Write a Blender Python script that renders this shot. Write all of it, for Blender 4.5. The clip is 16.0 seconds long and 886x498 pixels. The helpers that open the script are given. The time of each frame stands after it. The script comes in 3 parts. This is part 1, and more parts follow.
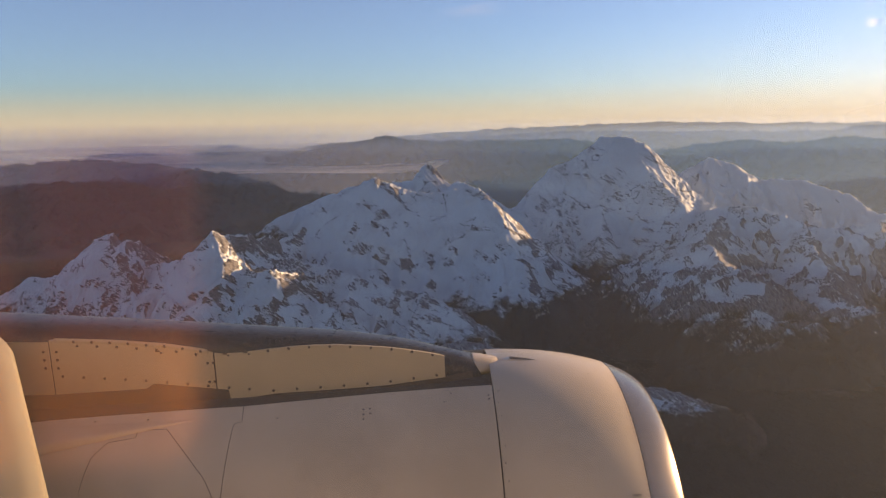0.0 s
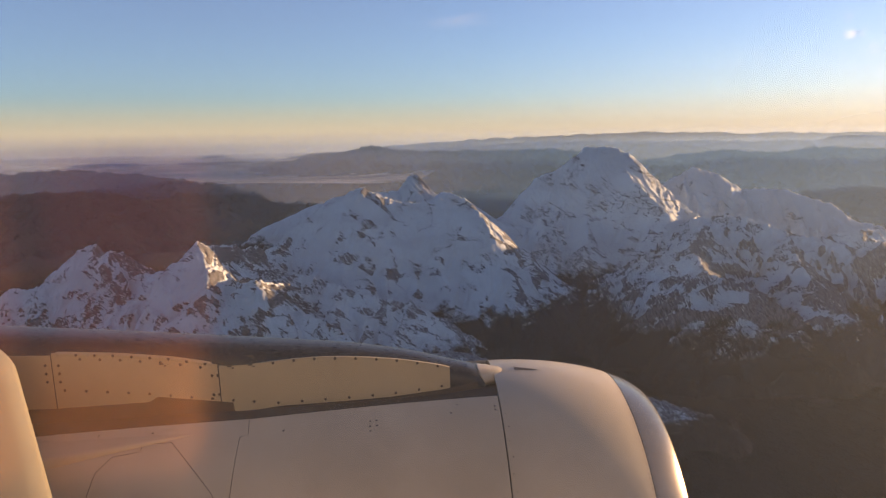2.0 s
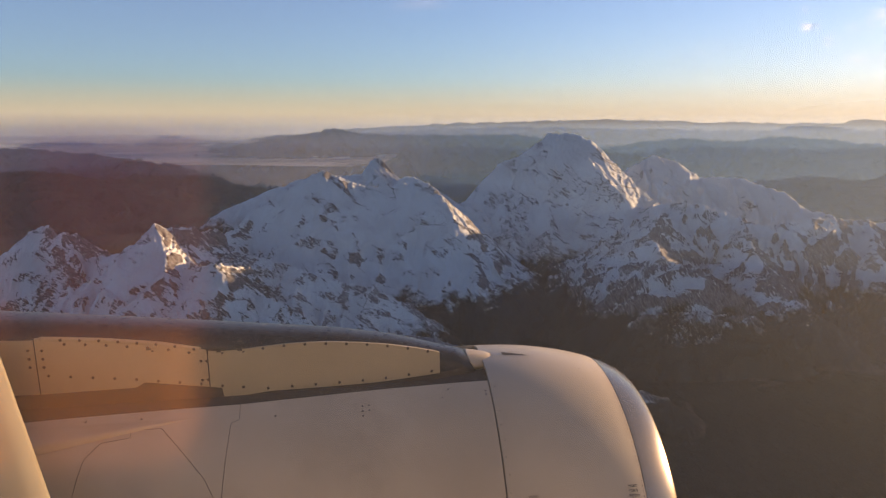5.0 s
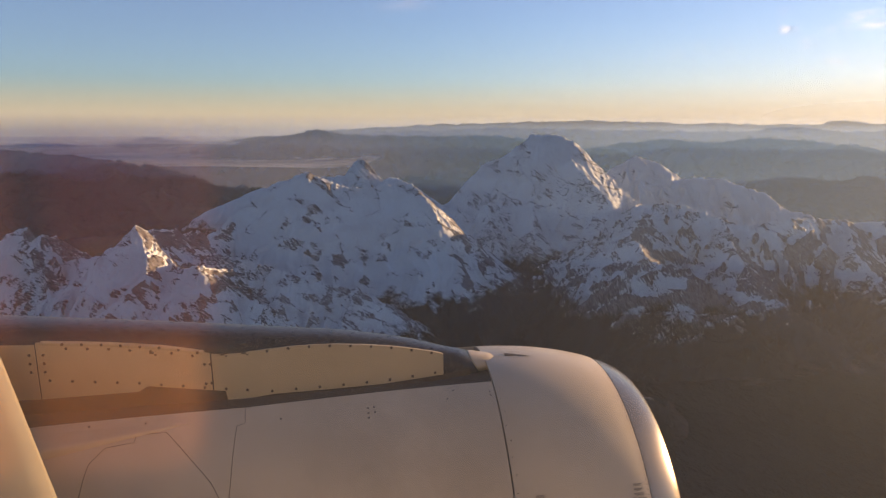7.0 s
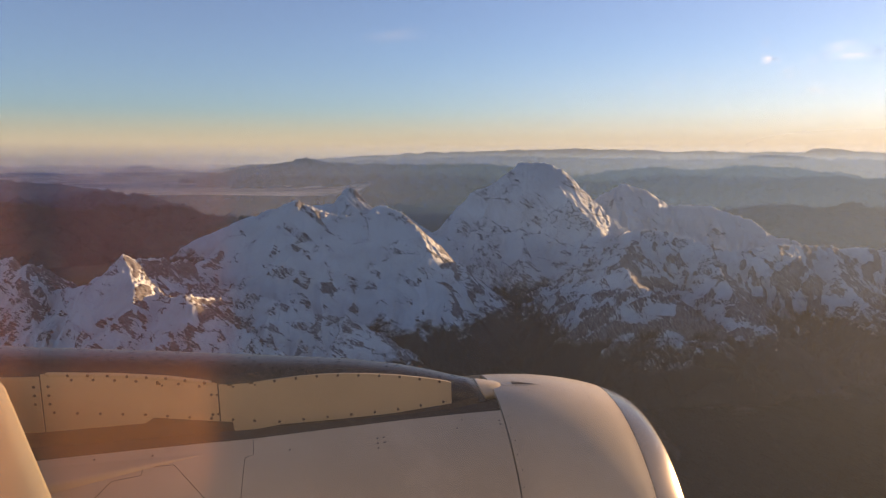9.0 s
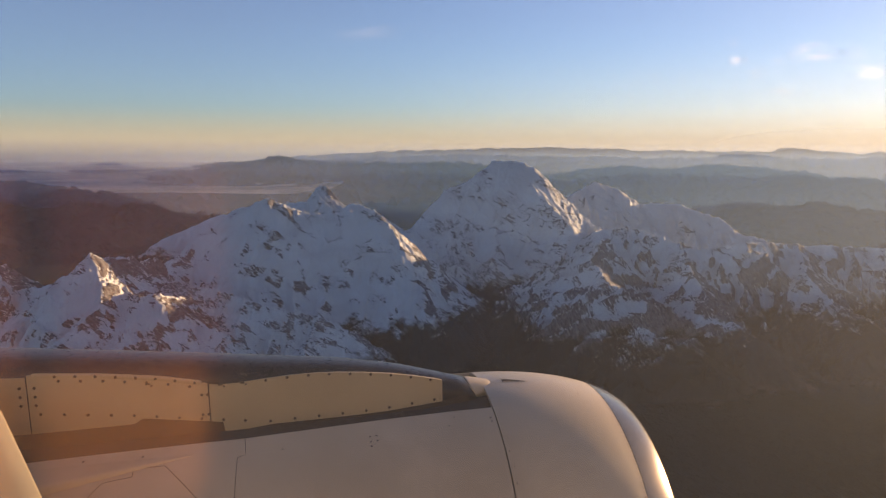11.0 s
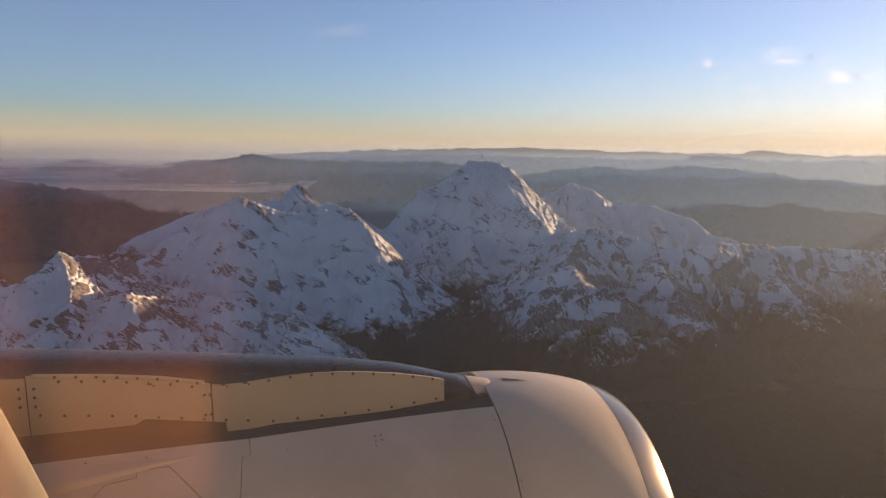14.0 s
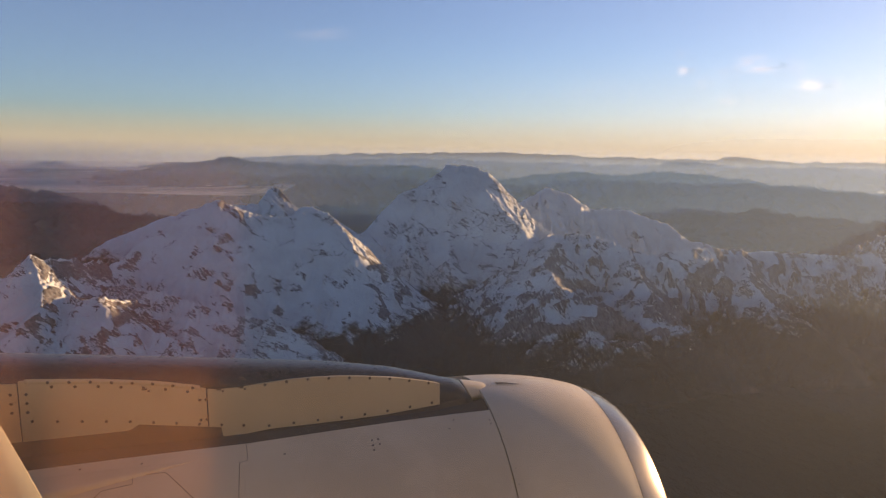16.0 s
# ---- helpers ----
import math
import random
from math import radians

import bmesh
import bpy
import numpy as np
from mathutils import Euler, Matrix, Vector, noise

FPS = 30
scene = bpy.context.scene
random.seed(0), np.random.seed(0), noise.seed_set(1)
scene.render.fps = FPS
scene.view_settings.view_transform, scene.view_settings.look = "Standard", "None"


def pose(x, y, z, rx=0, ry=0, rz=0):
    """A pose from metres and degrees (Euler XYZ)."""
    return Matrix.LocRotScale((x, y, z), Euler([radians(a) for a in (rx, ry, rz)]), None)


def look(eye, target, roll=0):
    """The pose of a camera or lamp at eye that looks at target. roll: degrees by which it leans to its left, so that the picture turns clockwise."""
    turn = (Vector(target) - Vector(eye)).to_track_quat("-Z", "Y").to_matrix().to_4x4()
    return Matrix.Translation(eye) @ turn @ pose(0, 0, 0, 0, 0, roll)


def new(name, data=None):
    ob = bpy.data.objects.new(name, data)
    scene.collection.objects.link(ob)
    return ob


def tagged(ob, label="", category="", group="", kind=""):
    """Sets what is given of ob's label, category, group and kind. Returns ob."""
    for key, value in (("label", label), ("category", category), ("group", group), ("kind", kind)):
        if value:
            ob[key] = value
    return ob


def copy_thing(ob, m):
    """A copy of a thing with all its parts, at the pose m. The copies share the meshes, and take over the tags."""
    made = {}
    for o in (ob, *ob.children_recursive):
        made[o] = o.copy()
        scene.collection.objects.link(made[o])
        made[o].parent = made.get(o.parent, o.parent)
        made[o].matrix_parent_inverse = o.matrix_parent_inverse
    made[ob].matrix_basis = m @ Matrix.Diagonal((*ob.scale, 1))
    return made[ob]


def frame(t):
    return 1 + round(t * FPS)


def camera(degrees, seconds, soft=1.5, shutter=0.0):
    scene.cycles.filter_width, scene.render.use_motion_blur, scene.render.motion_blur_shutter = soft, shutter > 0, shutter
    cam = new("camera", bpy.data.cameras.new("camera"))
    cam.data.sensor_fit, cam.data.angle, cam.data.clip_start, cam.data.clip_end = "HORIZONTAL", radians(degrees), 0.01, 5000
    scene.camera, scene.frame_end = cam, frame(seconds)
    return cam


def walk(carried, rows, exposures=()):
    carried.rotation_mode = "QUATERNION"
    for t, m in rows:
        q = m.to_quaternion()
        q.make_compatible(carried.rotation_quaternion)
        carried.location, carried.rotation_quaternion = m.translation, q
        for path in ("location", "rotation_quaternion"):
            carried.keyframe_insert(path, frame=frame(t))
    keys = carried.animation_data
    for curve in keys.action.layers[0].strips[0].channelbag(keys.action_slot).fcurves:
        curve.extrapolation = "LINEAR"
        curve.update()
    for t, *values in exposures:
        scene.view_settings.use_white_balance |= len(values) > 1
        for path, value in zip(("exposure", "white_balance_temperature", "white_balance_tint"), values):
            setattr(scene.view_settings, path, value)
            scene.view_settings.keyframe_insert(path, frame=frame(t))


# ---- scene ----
# the camera at the cabin window: seconds, eye (x, y, z from the window's height), yaw, pitch, roll
cam = camera(64.94, 16.0, soft=1.2)
EYE = 210.0
ROWS = [
    (0.0, 0.455, 0.080, -0.046, 6.01, -9.87, 0.94),
    (0.5, 0.428, 0.075, -0.043, 5.47, -9.66, 0.97),
    (1.0, 0.401, 0.068, -0.040, 5.07, -9.49, 0.92),
    (1.5, 0.373, 0.063, -0.037, 4.82, -9.41, 0.85),
    (2.0, 0.344, 0.057, -0.034, 4.86, -9.08, 0.94),
    (2.5, 0.316, 0.051, -0.032, 4.50, -9.13, 0.87),
    (3.0, 0.288, 0.045, -0.029, 4.01, -9.24, 0.74),
    (3.5, 0.260, 0.040, -0.027, 3.64, -9.46, 0.74),
    (4.0, 0.232, 0.035, -0.025, 3.10, -9.92, 0.43),
    (6.5, 0.086, 0.014, -0.014, 0.71, -10.48, -0.13),
    (7.0, 0.056, 0.009, -0.013, 0.57, -10.27, -0.07),
    (7.5, 0.026, 0.005, -0.011, 0.50, -9.48, 0.15),
    (8.0, -0.004, 0.002, -0.009, -0.04, -9.27, 0.02),
    (8.5, -0.031, -0.002, -0.008, -0.36, -8.91, -0.08),
    (9.0, -0.056, -0.004, -0.006, -0.34, -8.00, 0.03),
    (9.5, -0.083, -0.008, -0.005, -1.55, -7.96, 0.37),
    (10.0, -0.110, -0.012, -0.004, -1.87, -8.19, 0.01),
    (12.5, -0.246, -0.026, 0.001, -3.54, -8.07, -0.27),
    (13.0, -0.274, -0.028, 0.002, -3.79, -8.25, -0.44),
    (13.5, -0.301, -0.030, 0.003, -4.15, -8.33, -0.51),
    (14.0, -0.330, -0.032, 0.003, -4.49, -8.16, -0.68),
    (14.5, -0.357, -0.034, 0.004, -5.13, -7.77, -0.83),
    (15.0, -0.386, -0.035, 0.004, -5.54, -7.69, -1.00),
    (15.5, -0.415, -0.038, 0.005, -5.90, -7.80, -1.12),
    (16.0, -0.443, -0.039, 0.005, -6.26, -7.79, -1.08),
]
walk(cam, [(t, pose(x, y, EYE + z, 90 + pitch, roll, yaw)) for t, x, y, z, yaw, pitch, roll in ROWS], [(0.0, 1.72, 9000, 22), (6.0, 1.66, 9000, 22), (16.0, 1.50, 9000, 22)])

# ---- light: a low sun ahead of the aircraft and a clear sky ----
SUN_AZ, SUN_EL = 61.0, 3.8
world = bpy.data.worlds.new("sky")
scene.world = world
scene.cycles.transparent_max_bounces = 24  # several thin veils of haze lie one behind another
world.use_nodes = True
wn = world.node_tree.nodes
sky = wn.new("ShaderNodeTexSky")
sky.sky_type, sky.sun_disc = "NISHITA", False
sky.sun_elevation, sky.sun_rotation = radians(SUN_EL), radians(SUN_AZ)
sky.altitude, sky.air_density, sky.dust_density, sky.ozone_density = 1900, 1.0, 1.0, 4.4
pale = wn.new("ShaderNodeHueSaturation")  # high thin haze takes some colour out of the sky
pale.inputs["Saturation"].default_value = 0.91
world.node_tree.links.new(sky.outputs[0], pale.inputs["Color"])
rose = wn.new("ShaderNodeMix")  # the ozone layer takes out some green at this low sun
rose.data_type, rose.blend_type = "RGBA", "MULTIPLY"
rose.inputs[0].default_value = 1.0
rose.inputs[7].default_value = (1.09, 0.95, 0.965, 1.0)
world.node_tree.links.new(pale.outputs[0], rose.inputs[6])
world.node_tree.links.new(rose.outputs[2], wn["Background"].inputs[0])
wn["Background"].inputs[1].default_value = 0.15
sun_data = bpy.data.lights.new("sun", "SUN")
sun_data.energy, sun_data.angle, sun_data.color = 4.8, radians(0.5), (1.0, 0.75, 0.50)
sun = new("sun", sun_data)
sun.matrix_world = look((0, 0, 400), (-math.sin(radians(SUN_AZ)) * 100, -math.cos(radians(SUN_AZ)) * 100, 400 - 100 * math.tan(radians(SUN_EL))))


# ---- materials ----
class Mat:
    """A node material with short ways to add nodes."""

    def __init__(self, name):
        self.m = bpy.data.materials.new(name)
        self.m.use_nodes = True
        self.n, self.l = self.m.node_tree.nodes, self.m.node_tree.links
        self.b = self.n["Principled BSDF"]

    def node(self, kind, **sockets):
        nd = self.n.new(kind)
        for k, v in sockets.items():
            self.put(nd.inputs[k.replace("_", " ")], v)
        return nd

    def put(self, sock, v):
        if isinstance(v, bpy.types.NodeSocket):
            self.l.new(v, sock)
        else:
            sock.default_value = (*v, 1) if isinstance(v, tuple) and len(v) == 3 and len(sock.default_value) == 4 else v

    def noise(self, co, scale, detail=5, rough=0.6, dist=0.0):
        nd = self.node("ShaderNodeTexNoise", Vector=co, Scale=scale, Detail=detail, Roughness=rough, Distortion=dist)
        return nd.outputs["Fac"]

    def math(self, op, a, b=0.0, c=0.0):
        nd = self.n.new("ShaderNodeMath")
        nd.operation = op
        for s, v in zip(nd.inputs, (a, b, c)):
            self.put(s, v)
        return nd.outputs[0]

    def step(self, v, lo, hi):
        nd = self.node("ShaderNodeMapRange", Value=v, From_Min=lo, From_Max=hi)
        nd.interpolation_type = "SMOOTHSTEP"
        return nd.outputs[0]

    def mix(self, f, a, b):
        nd = self.n.new("ShaderNodeMix")
        nd.data_type = "RGBA"
        self.put(nd.inputs[0], f)
        self.put(nd.inputs[6], a)
        self.put(nd.inputs[7], b)
        return nd.outputs[2]

    def bump(self, h, strength, distance):
        nd = self.node("ShaderNodeBump", Height=h, Strength=strength, Distance=distance)
        self.l.new(nd.outputs[0], self.b.inputs["Normal"])

    def set(self, **kw):
        for k, v in kw.items():
            self.put(self.b.inputs[k.replace("_", " ")], v)
        return self.m


def paint(name, colour, rough=0.4, metal=0.0, grime=0.12, coat=0.0, gloss=0.5):
    m = Mat(name)
    co = m.n.new("ShaderNodeTexCoord").outputs["Object"]
    big, fine = m.noise(co, 1.3, 4), m.noise(co, 26, 6, 0.7)
    v = m.math("ADD", m.math("MULTIPLY", big, 0.7), m.math("MULTIPLY", fine, 0.3))
    dark = tuple(c * (1 - 2.2 * grime) for c in colour)
    col = m.mix(m.step(v, 0.3, 0.68), dark, colour)
    if metal < 0.5:
        m.bump(m.noise(co, 2.2, 3), 0.035, 0.02)
    return m.set(Base_Color=col, Roughness=m.node("ShaderNodeMapRange", Value=fine, To_Min=rough - (0.01 if metal > 0.2 else 0.06), To_Max=rough + (0.02 if metal > 0.2 else 0.1)).outputs[0], Metallic=metal, Coat_Weight=coat, Specular_IOR_Level=gloss)


def mountain_mat(name, snowline, snow_to, cover, spread=14.0, rock=(0.19, 0.19, 0.195), low=(0.030, 0.032, 0.029), scale=1.0, sunny=0.35, lower=0.0, broken=1.0, dip=32.0, crag=(0.50, 0.62), drift=0.25, gloss=0.12):
    """Wind-packed snow, rock showing through in dipping strata on the steep and exposed faces, dark scrub below the snow line."""
    m = Mat(name)
    geo = m.n.new("ShaderNodeNewGeometry")
    pos = geo.outputs["Position"]
    xyz = m.node("ShaderNodeSeparateXYZ", Vector=pos)
    facing = m.n.new("ShaderNodeAttribute")
    facing.attribute_name = "facing"
    nrm = m.node("ShaderNodeSeparateXYZ", Vector=facing.outputs["Vector"])
    nz = m.math("SUBTRACT", nrm.outputs[2], m.math("MULTIPLY", m.math("MAXIMUM", nrm.outputs[0], 0.0), sunny))
    turn = m.node("ShaderNodeVectorRotate", Vector=pos, Angle=radians(-dip))
    turn.rotation_type = "Y_AXIS"

    def strata(along, across):
        st = m.n.new("ShaderNodeVectorMath")
        st.operation = "MULTIPLY"
        m.put(st.inputs[0], turn.outputs[0])
        st.inputs[1].default_value = (1 / (along * scale), 1 / (0.6 * along * scale), 1 / (across * scale))
        return st.outputs[0]

    streak = m.noise(strata(26.0, 7.0), 1.0, 6, 0.66, 0.3)
    thin = m.noise(strata(13.0, 2.4), 1.0, 4, 0.62, 0.15)
    fleck = m.noise(strata(7.0, 1.8), 1.0, 3, 0.65, 0.2)
    slab = m.noise(pos, 0.018 / scale, 4, 0.55, 0.3)
    tiny = m.noise(pos, 0.7 / scale, 4, 0.65)
    crags = m.step(m.noise(strata(75.0, 38.0), 1.0, 5, 0.6, 0.7), *crag)  # rock breaks through in some places, smooth snow lies in others
    f = m.math("MULTIPLY", m.math("SUBTRACT", streak, 0.5), m.math("MULTIPLY_ADD", crags, 1.3, 0.6))
    f = m.math("ADD", f, m.math("MULTIPLY", m.math("SUBTRACT", thin, 0.5), m.math("MULTIPLY_ADD", crags, 2.0, 0.25)))
    f = m.math("ADD", f, m.math("MULTIPLY_ADD", crags, -0.48, 0.28))
    f = m.math("ADD", f, m.math("MULTIPLY", m.math("SUBTRACT", fleck, 0.5), m.math("MULTIPLY_ADD", crags, 1.6, 0.35)))
    bulge = m.n.new("ShaderNodeAttribute")
    bulge.attribute_name = "lift"
    f = m.math("SUBTRACT", f, m.math("MULTIPLY", bulge.outputs["Fac"], drift))  # the wind clears the ribs and fills the gullies
    nz = m.math("ADD", nz, m.math("MULTIPLY", m.math("SUBTRACT", xyz.outputs[2], 95.0), lower))
    snowy = m.step(m.math("ADD", nz, m.math("MULTIPLY", f, broken)), cover - 0.04, cover + 0.04)
    height = m.math("ADD", xyz.outputs[2], m.math("MULTIPLY", m.math("SUBTRACT", m.noise(pos, 0.02 / scale, 6, 0.65), 0.5), spread * 4))
    height = m.math("ADD", height, m.math("MULTIPLY", m.math("SUBTRACT", streak, 0.5), spread * 1.6))
    above = m.step(height, snowline - spread * 0.45, snowline + spread * 0.45)
    snow = m.mix(m.step(slab, 0.34, 0.66), tuple(c * 0.86 for c in snow_to), snow_to)
    rockc = m.mix(m.step(m.math("ADD", m.math("MULTIPLY", thin, 0.5), m.math("MULTIPLY", fleck, 0.5)), 0.40, 0.60), tuple(c * 0.5 for c in rock), tuple(c * 1.5 for c in rock))
    lowc = m.mix(m.step(m.math("ADD", m.math("MULTIPLY", tiny, 0.5), m.math("MULTIPLY", slab, 0.5)), 0.35, 0.65), tuple(c * 0.8 for c in low), tuple(c * 1.2 for c in low))
    col = m.mix(above, lowc, m.mix(snowy, rockc, snow))
    bare = m.math("SUBTRACT", 1.0, snowy)
    h = m.math("ADD", m.math("MULTIPLY", m.math("MULTIPLY", thin, m.math("MULTIPLY_ADD", bare, 0.9, 0.25)), 2.2 * scale), m.math("MULTIPLY", streak, 3.0 * scale))
    m.bump(m.math("ADD", h, m.math("MULTIPLY", fleck, 1.3 * scale)), 0.85, 1.0)
    return m.set(Base_Color=col, Roughness=0.9, Specular_IOR_Level=gloss)


SNOW = (0.53, 0.56, 0.55)
m_near = mountain_mat("snowy_crags", 50, SNOW, 0.38, sunny=0.78, scale=0.36, rock=(0.12, 0.115, 0.115), crag=(0.46, 0.58), drift=0.22)
m_peak = mountain_mat("snow_peak", 56, SNOW, 0.32, sunny=0.9, scale=0.42, rock=(0.14, 0.137, 0.14), crag=(0.47, 0.60), drift=0.15)
m_pyramid = mountain_mat("pyramid_snow", 60, SNOW, 0.42, sunny=0.0, lower=0.0012, scale=0.75, rock=(0.24, 0.24, 0.25), crag=(0.44, 0.58), drift=0.2)
m_spur = mountain_mat("snow_streaked_rock", 55, SNOW, 0.52, spread=16, sunny=0.85, rock=(0.14, 0.137, 0.14), lower=0.005, broken=0.9, scale=0.5, dip=66, crag=(0.44, 0.58), drift=0.36)
m_broken = mountain_mat("broken_rock_and_snow", 42, SNOW, 0.54, sunny=0.4, scale=0.36, crag=(0.41, 0.56), drift=0.25)
m_back = mountain_mat("far_snow_peak", 66, SNOW, 0.36, sunny=0.2, scale=0.8, rock=(0.24, 0.24, 0.25))
m_low = mountain_mat("snow_dusted_rock", 33, SNOW, 0.92, spread=8, scale=0.5, drift=0.4)
# forest set almost black and bluish: the slopes' shade is in the colour
m_hills = mountain_mat("shade_black_forest", 400, SNOW, 0.6, low=(0.004, 0.005, 0.008), scale=4, gloss=0.0)
# blue of distance is put into the low colour, beside the haze sheets
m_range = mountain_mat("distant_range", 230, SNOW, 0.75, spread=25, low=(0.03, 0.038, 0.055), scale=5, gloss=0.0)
m_ground = mountain_mat("valley_floor", 500, SNOW, 0.6, low=(0.020, 0.022, 0.022), scale=2, gloss=0.0)
m_cowl = paint("grey_white_cowl_paint", (0.50, 0.42, 0.30), 0.40, coat=0.15)
m_cream = paint("cream_panel_paint", (0.40, 0.33, 0.215), 0.5)
m_grey = paint("dark_grey_fairing_paint", (0.016, 0.017, 0.022), 0.27, gloss=0.25)
# brown-black that puts the shade of recesses into the colour
m_dark = paint("recess_shade", (0.05, 0.036, 0.028), 0.7)
m_metal = paint("polished_aluminium", (0.24, 0.20, 0.155), 0.22, metal=0.8, grime=0.015)
m_fast = paint("fastener_metal", (0.060, 0.045, 0.032), 0.5, metal=0.3)
m_wing = paint("cream_wing_paint", (0.17, 0.15, 0.11), 0.5, gloss=0.3)
m_white = paint("white_fuselage_paint", (0.80, 0.77, 0.72), 0.4)
# unseen cabin: red and tan make the mirrored glow, near-black keeps the rest out
m_seat = paint("red_glow_leather", (0.13, 0.028, 0.018), 0.6)
m_lining = paint("blackout_lining", (0.018, 0.018, 0.022), 0.9, gloss=0.1)
m_tan = paint("tan_glow_leather", (0.46, 0.19, 0.05), 0.6)
m_carpet = paint("dark_carpet", (0.03, 0.02, 0.02), 0.95, gloss=0.1)
m_ink = paint("stencil_ink", (0.05, 0.045, 0.04), 0.6, grime=0.0)


def veil_mat(name, colour, amount, patchy=0.0, size=0.002, fade=None, forward=0.0, side=None, spread=1.2, mirror=0.0):
    """Thin mist or dust: most light goes through, the rest is scattered on."""
    m = Mat(name)
    out = m.n["Material Output"]
    m.n.remove(m.b)
    clear = m.node("ShaderNodeBsdfTransparent", Color=(1, 1, 1))
    scat = m.node("ShaderNodeBsdfTranslucent", Color=colour)
    both = m.node("ShaderNodeBsdfDiffuse", Color=colour)
    half = m.node("ShaderNodeMixShader", Fac=0.4)
    m.l.new(scat.outputs[0], half.inputs[1])
    m.l.new(both.outputs[0], half.inputs[2])
    if forward:
        ahead = m.node("ShaderNodeBsdfRefraction", Color=colour, Roughness=0.85, IOR=spread)
        half2 = m.node("ShaderNodeMixShader", Fac=forward)
        m.l.new(half.outputs[0], half2.inputs[1])
        m.l.new(ahead.outputs[0], half2.inputs[2])
        half = half2
    fac = amount
    pos = m.n.new("ShaderNodeNewGeometry").outputs["Position"]
    if patchy:
        fac = m.math("MULTIPLY", m.step(m.noise(pos, size, 6, 0.6, 0.5), 0.5 - patchy * 0.25, 0.5 + patchy * 0.2), fac)
    if fade:
        z = m.node("ShaderNodeSeparateXYZ", Vector=pos).outputs[2]
        fac = m.math("MULTIPLY", m.step(z, fade[1], fade[0]), fac)
    if side:
        x = m.node("ShaderNodeSeparateXYZ", Vector=pos).outputs[0]
        fac = m.math("MULTIPLY", m.step(x, side[1], side[0]), fac)
    mx = m.node("ShaderNodeMixShader", Fac=fac)
    m.l.new(clear.outputs[0], mx.inputs[1])
    m.l.new(half.outputs[0], mx.inputs[2])
    if mirror:  # the glass also mirrors the cabin
        shine = m.node("ShaderNodeBsdfGlossy", Color=(1, 1, 1), Roughness=0.10)
        glass = m.node("ShaderNodeMixShader", Fac=mirror)
        m.l.new(mx.outputs[0], glass.inputs[1])
        m.l.new(shine.outputs[0], glass.inputs[2])
        mx = glass
    m.l.new(mx.outputs[0], out.inputs[0])
    return m.m


# haze put into tinted sheets; the near ones thicken sunward to copy its glow
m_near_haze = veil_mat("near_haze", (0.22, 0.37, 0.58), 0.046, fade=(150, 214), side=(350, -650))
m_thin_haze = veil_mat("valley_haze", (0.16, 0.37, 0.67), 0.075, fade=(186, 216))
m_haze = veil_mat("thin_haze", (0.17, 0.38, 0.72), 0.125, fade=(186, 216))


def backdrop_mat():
    """The haze of the far distance as a self-lit sheet, fading out into the sky."""
    m = Mat("horizon_haze_glow")
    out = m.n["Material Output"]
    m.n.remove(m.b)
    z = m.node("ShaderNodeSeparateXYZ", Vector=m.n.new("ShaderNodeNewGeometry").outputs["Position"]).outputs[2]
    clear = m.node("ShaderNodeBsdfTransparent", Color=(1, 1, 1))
    # haze light is emitted by the sheet itself, in one pale colour
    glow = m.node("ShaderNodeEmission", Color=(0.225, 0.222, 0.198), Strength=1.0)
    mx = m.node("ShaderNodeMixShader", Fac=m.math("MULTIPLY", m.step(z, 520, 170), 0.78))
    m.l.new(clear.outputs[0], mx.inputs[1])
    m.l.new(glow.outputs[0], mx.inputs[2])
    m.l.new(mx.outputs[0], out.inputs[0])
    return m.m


m_haze_glow = backdrop_mat()
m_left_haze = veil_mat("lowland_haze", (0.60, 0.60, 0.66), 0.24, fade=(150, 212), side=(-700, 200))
# added to pale the yellow sky low on the sunward side
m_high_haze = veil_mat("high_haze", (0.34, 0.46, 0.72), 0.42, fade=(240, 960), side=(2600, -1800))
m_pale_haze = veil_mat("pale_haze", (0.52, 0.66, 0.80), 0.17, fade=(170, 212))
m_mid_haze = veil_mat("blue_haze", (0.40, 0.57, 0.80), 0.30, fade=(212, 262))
m_mist = veil_mat("valley_mist", (0.98, 0.87, 0.74), 0.92, 0.9, 0.0016)
m_cloud_sea = veil_mat("far_cloud_sea", (0.98, 0.90, 0.82), 0.9, 1.7, 0.0011)
m_dust = veil_mat("dusty_window", (0.80, 0.88, 0.92), 0.044, forward=0.8, spread=2.2, mirror=0.075)


# ---- meshes ----
def grid_mesh(name, co, quads, smooth=True):
    me = bpy.data.meshes.new(name)
    me.from_pydata(co, [], quads)
    if smooth:
        me.polygons.foreach_set("use_smooth", [True] * len(me.polygons))
    me.update()
    return me


def part(name, me, mat, parent, label=""):
    ob = new(name, me)
    if mat and not me.materials:
        me.materials.append(mat)
    ob.parent = parent
    return tagged(ob, label)


# ---- relief ----
PERM = np.random.RandomState(7).permutation(512)


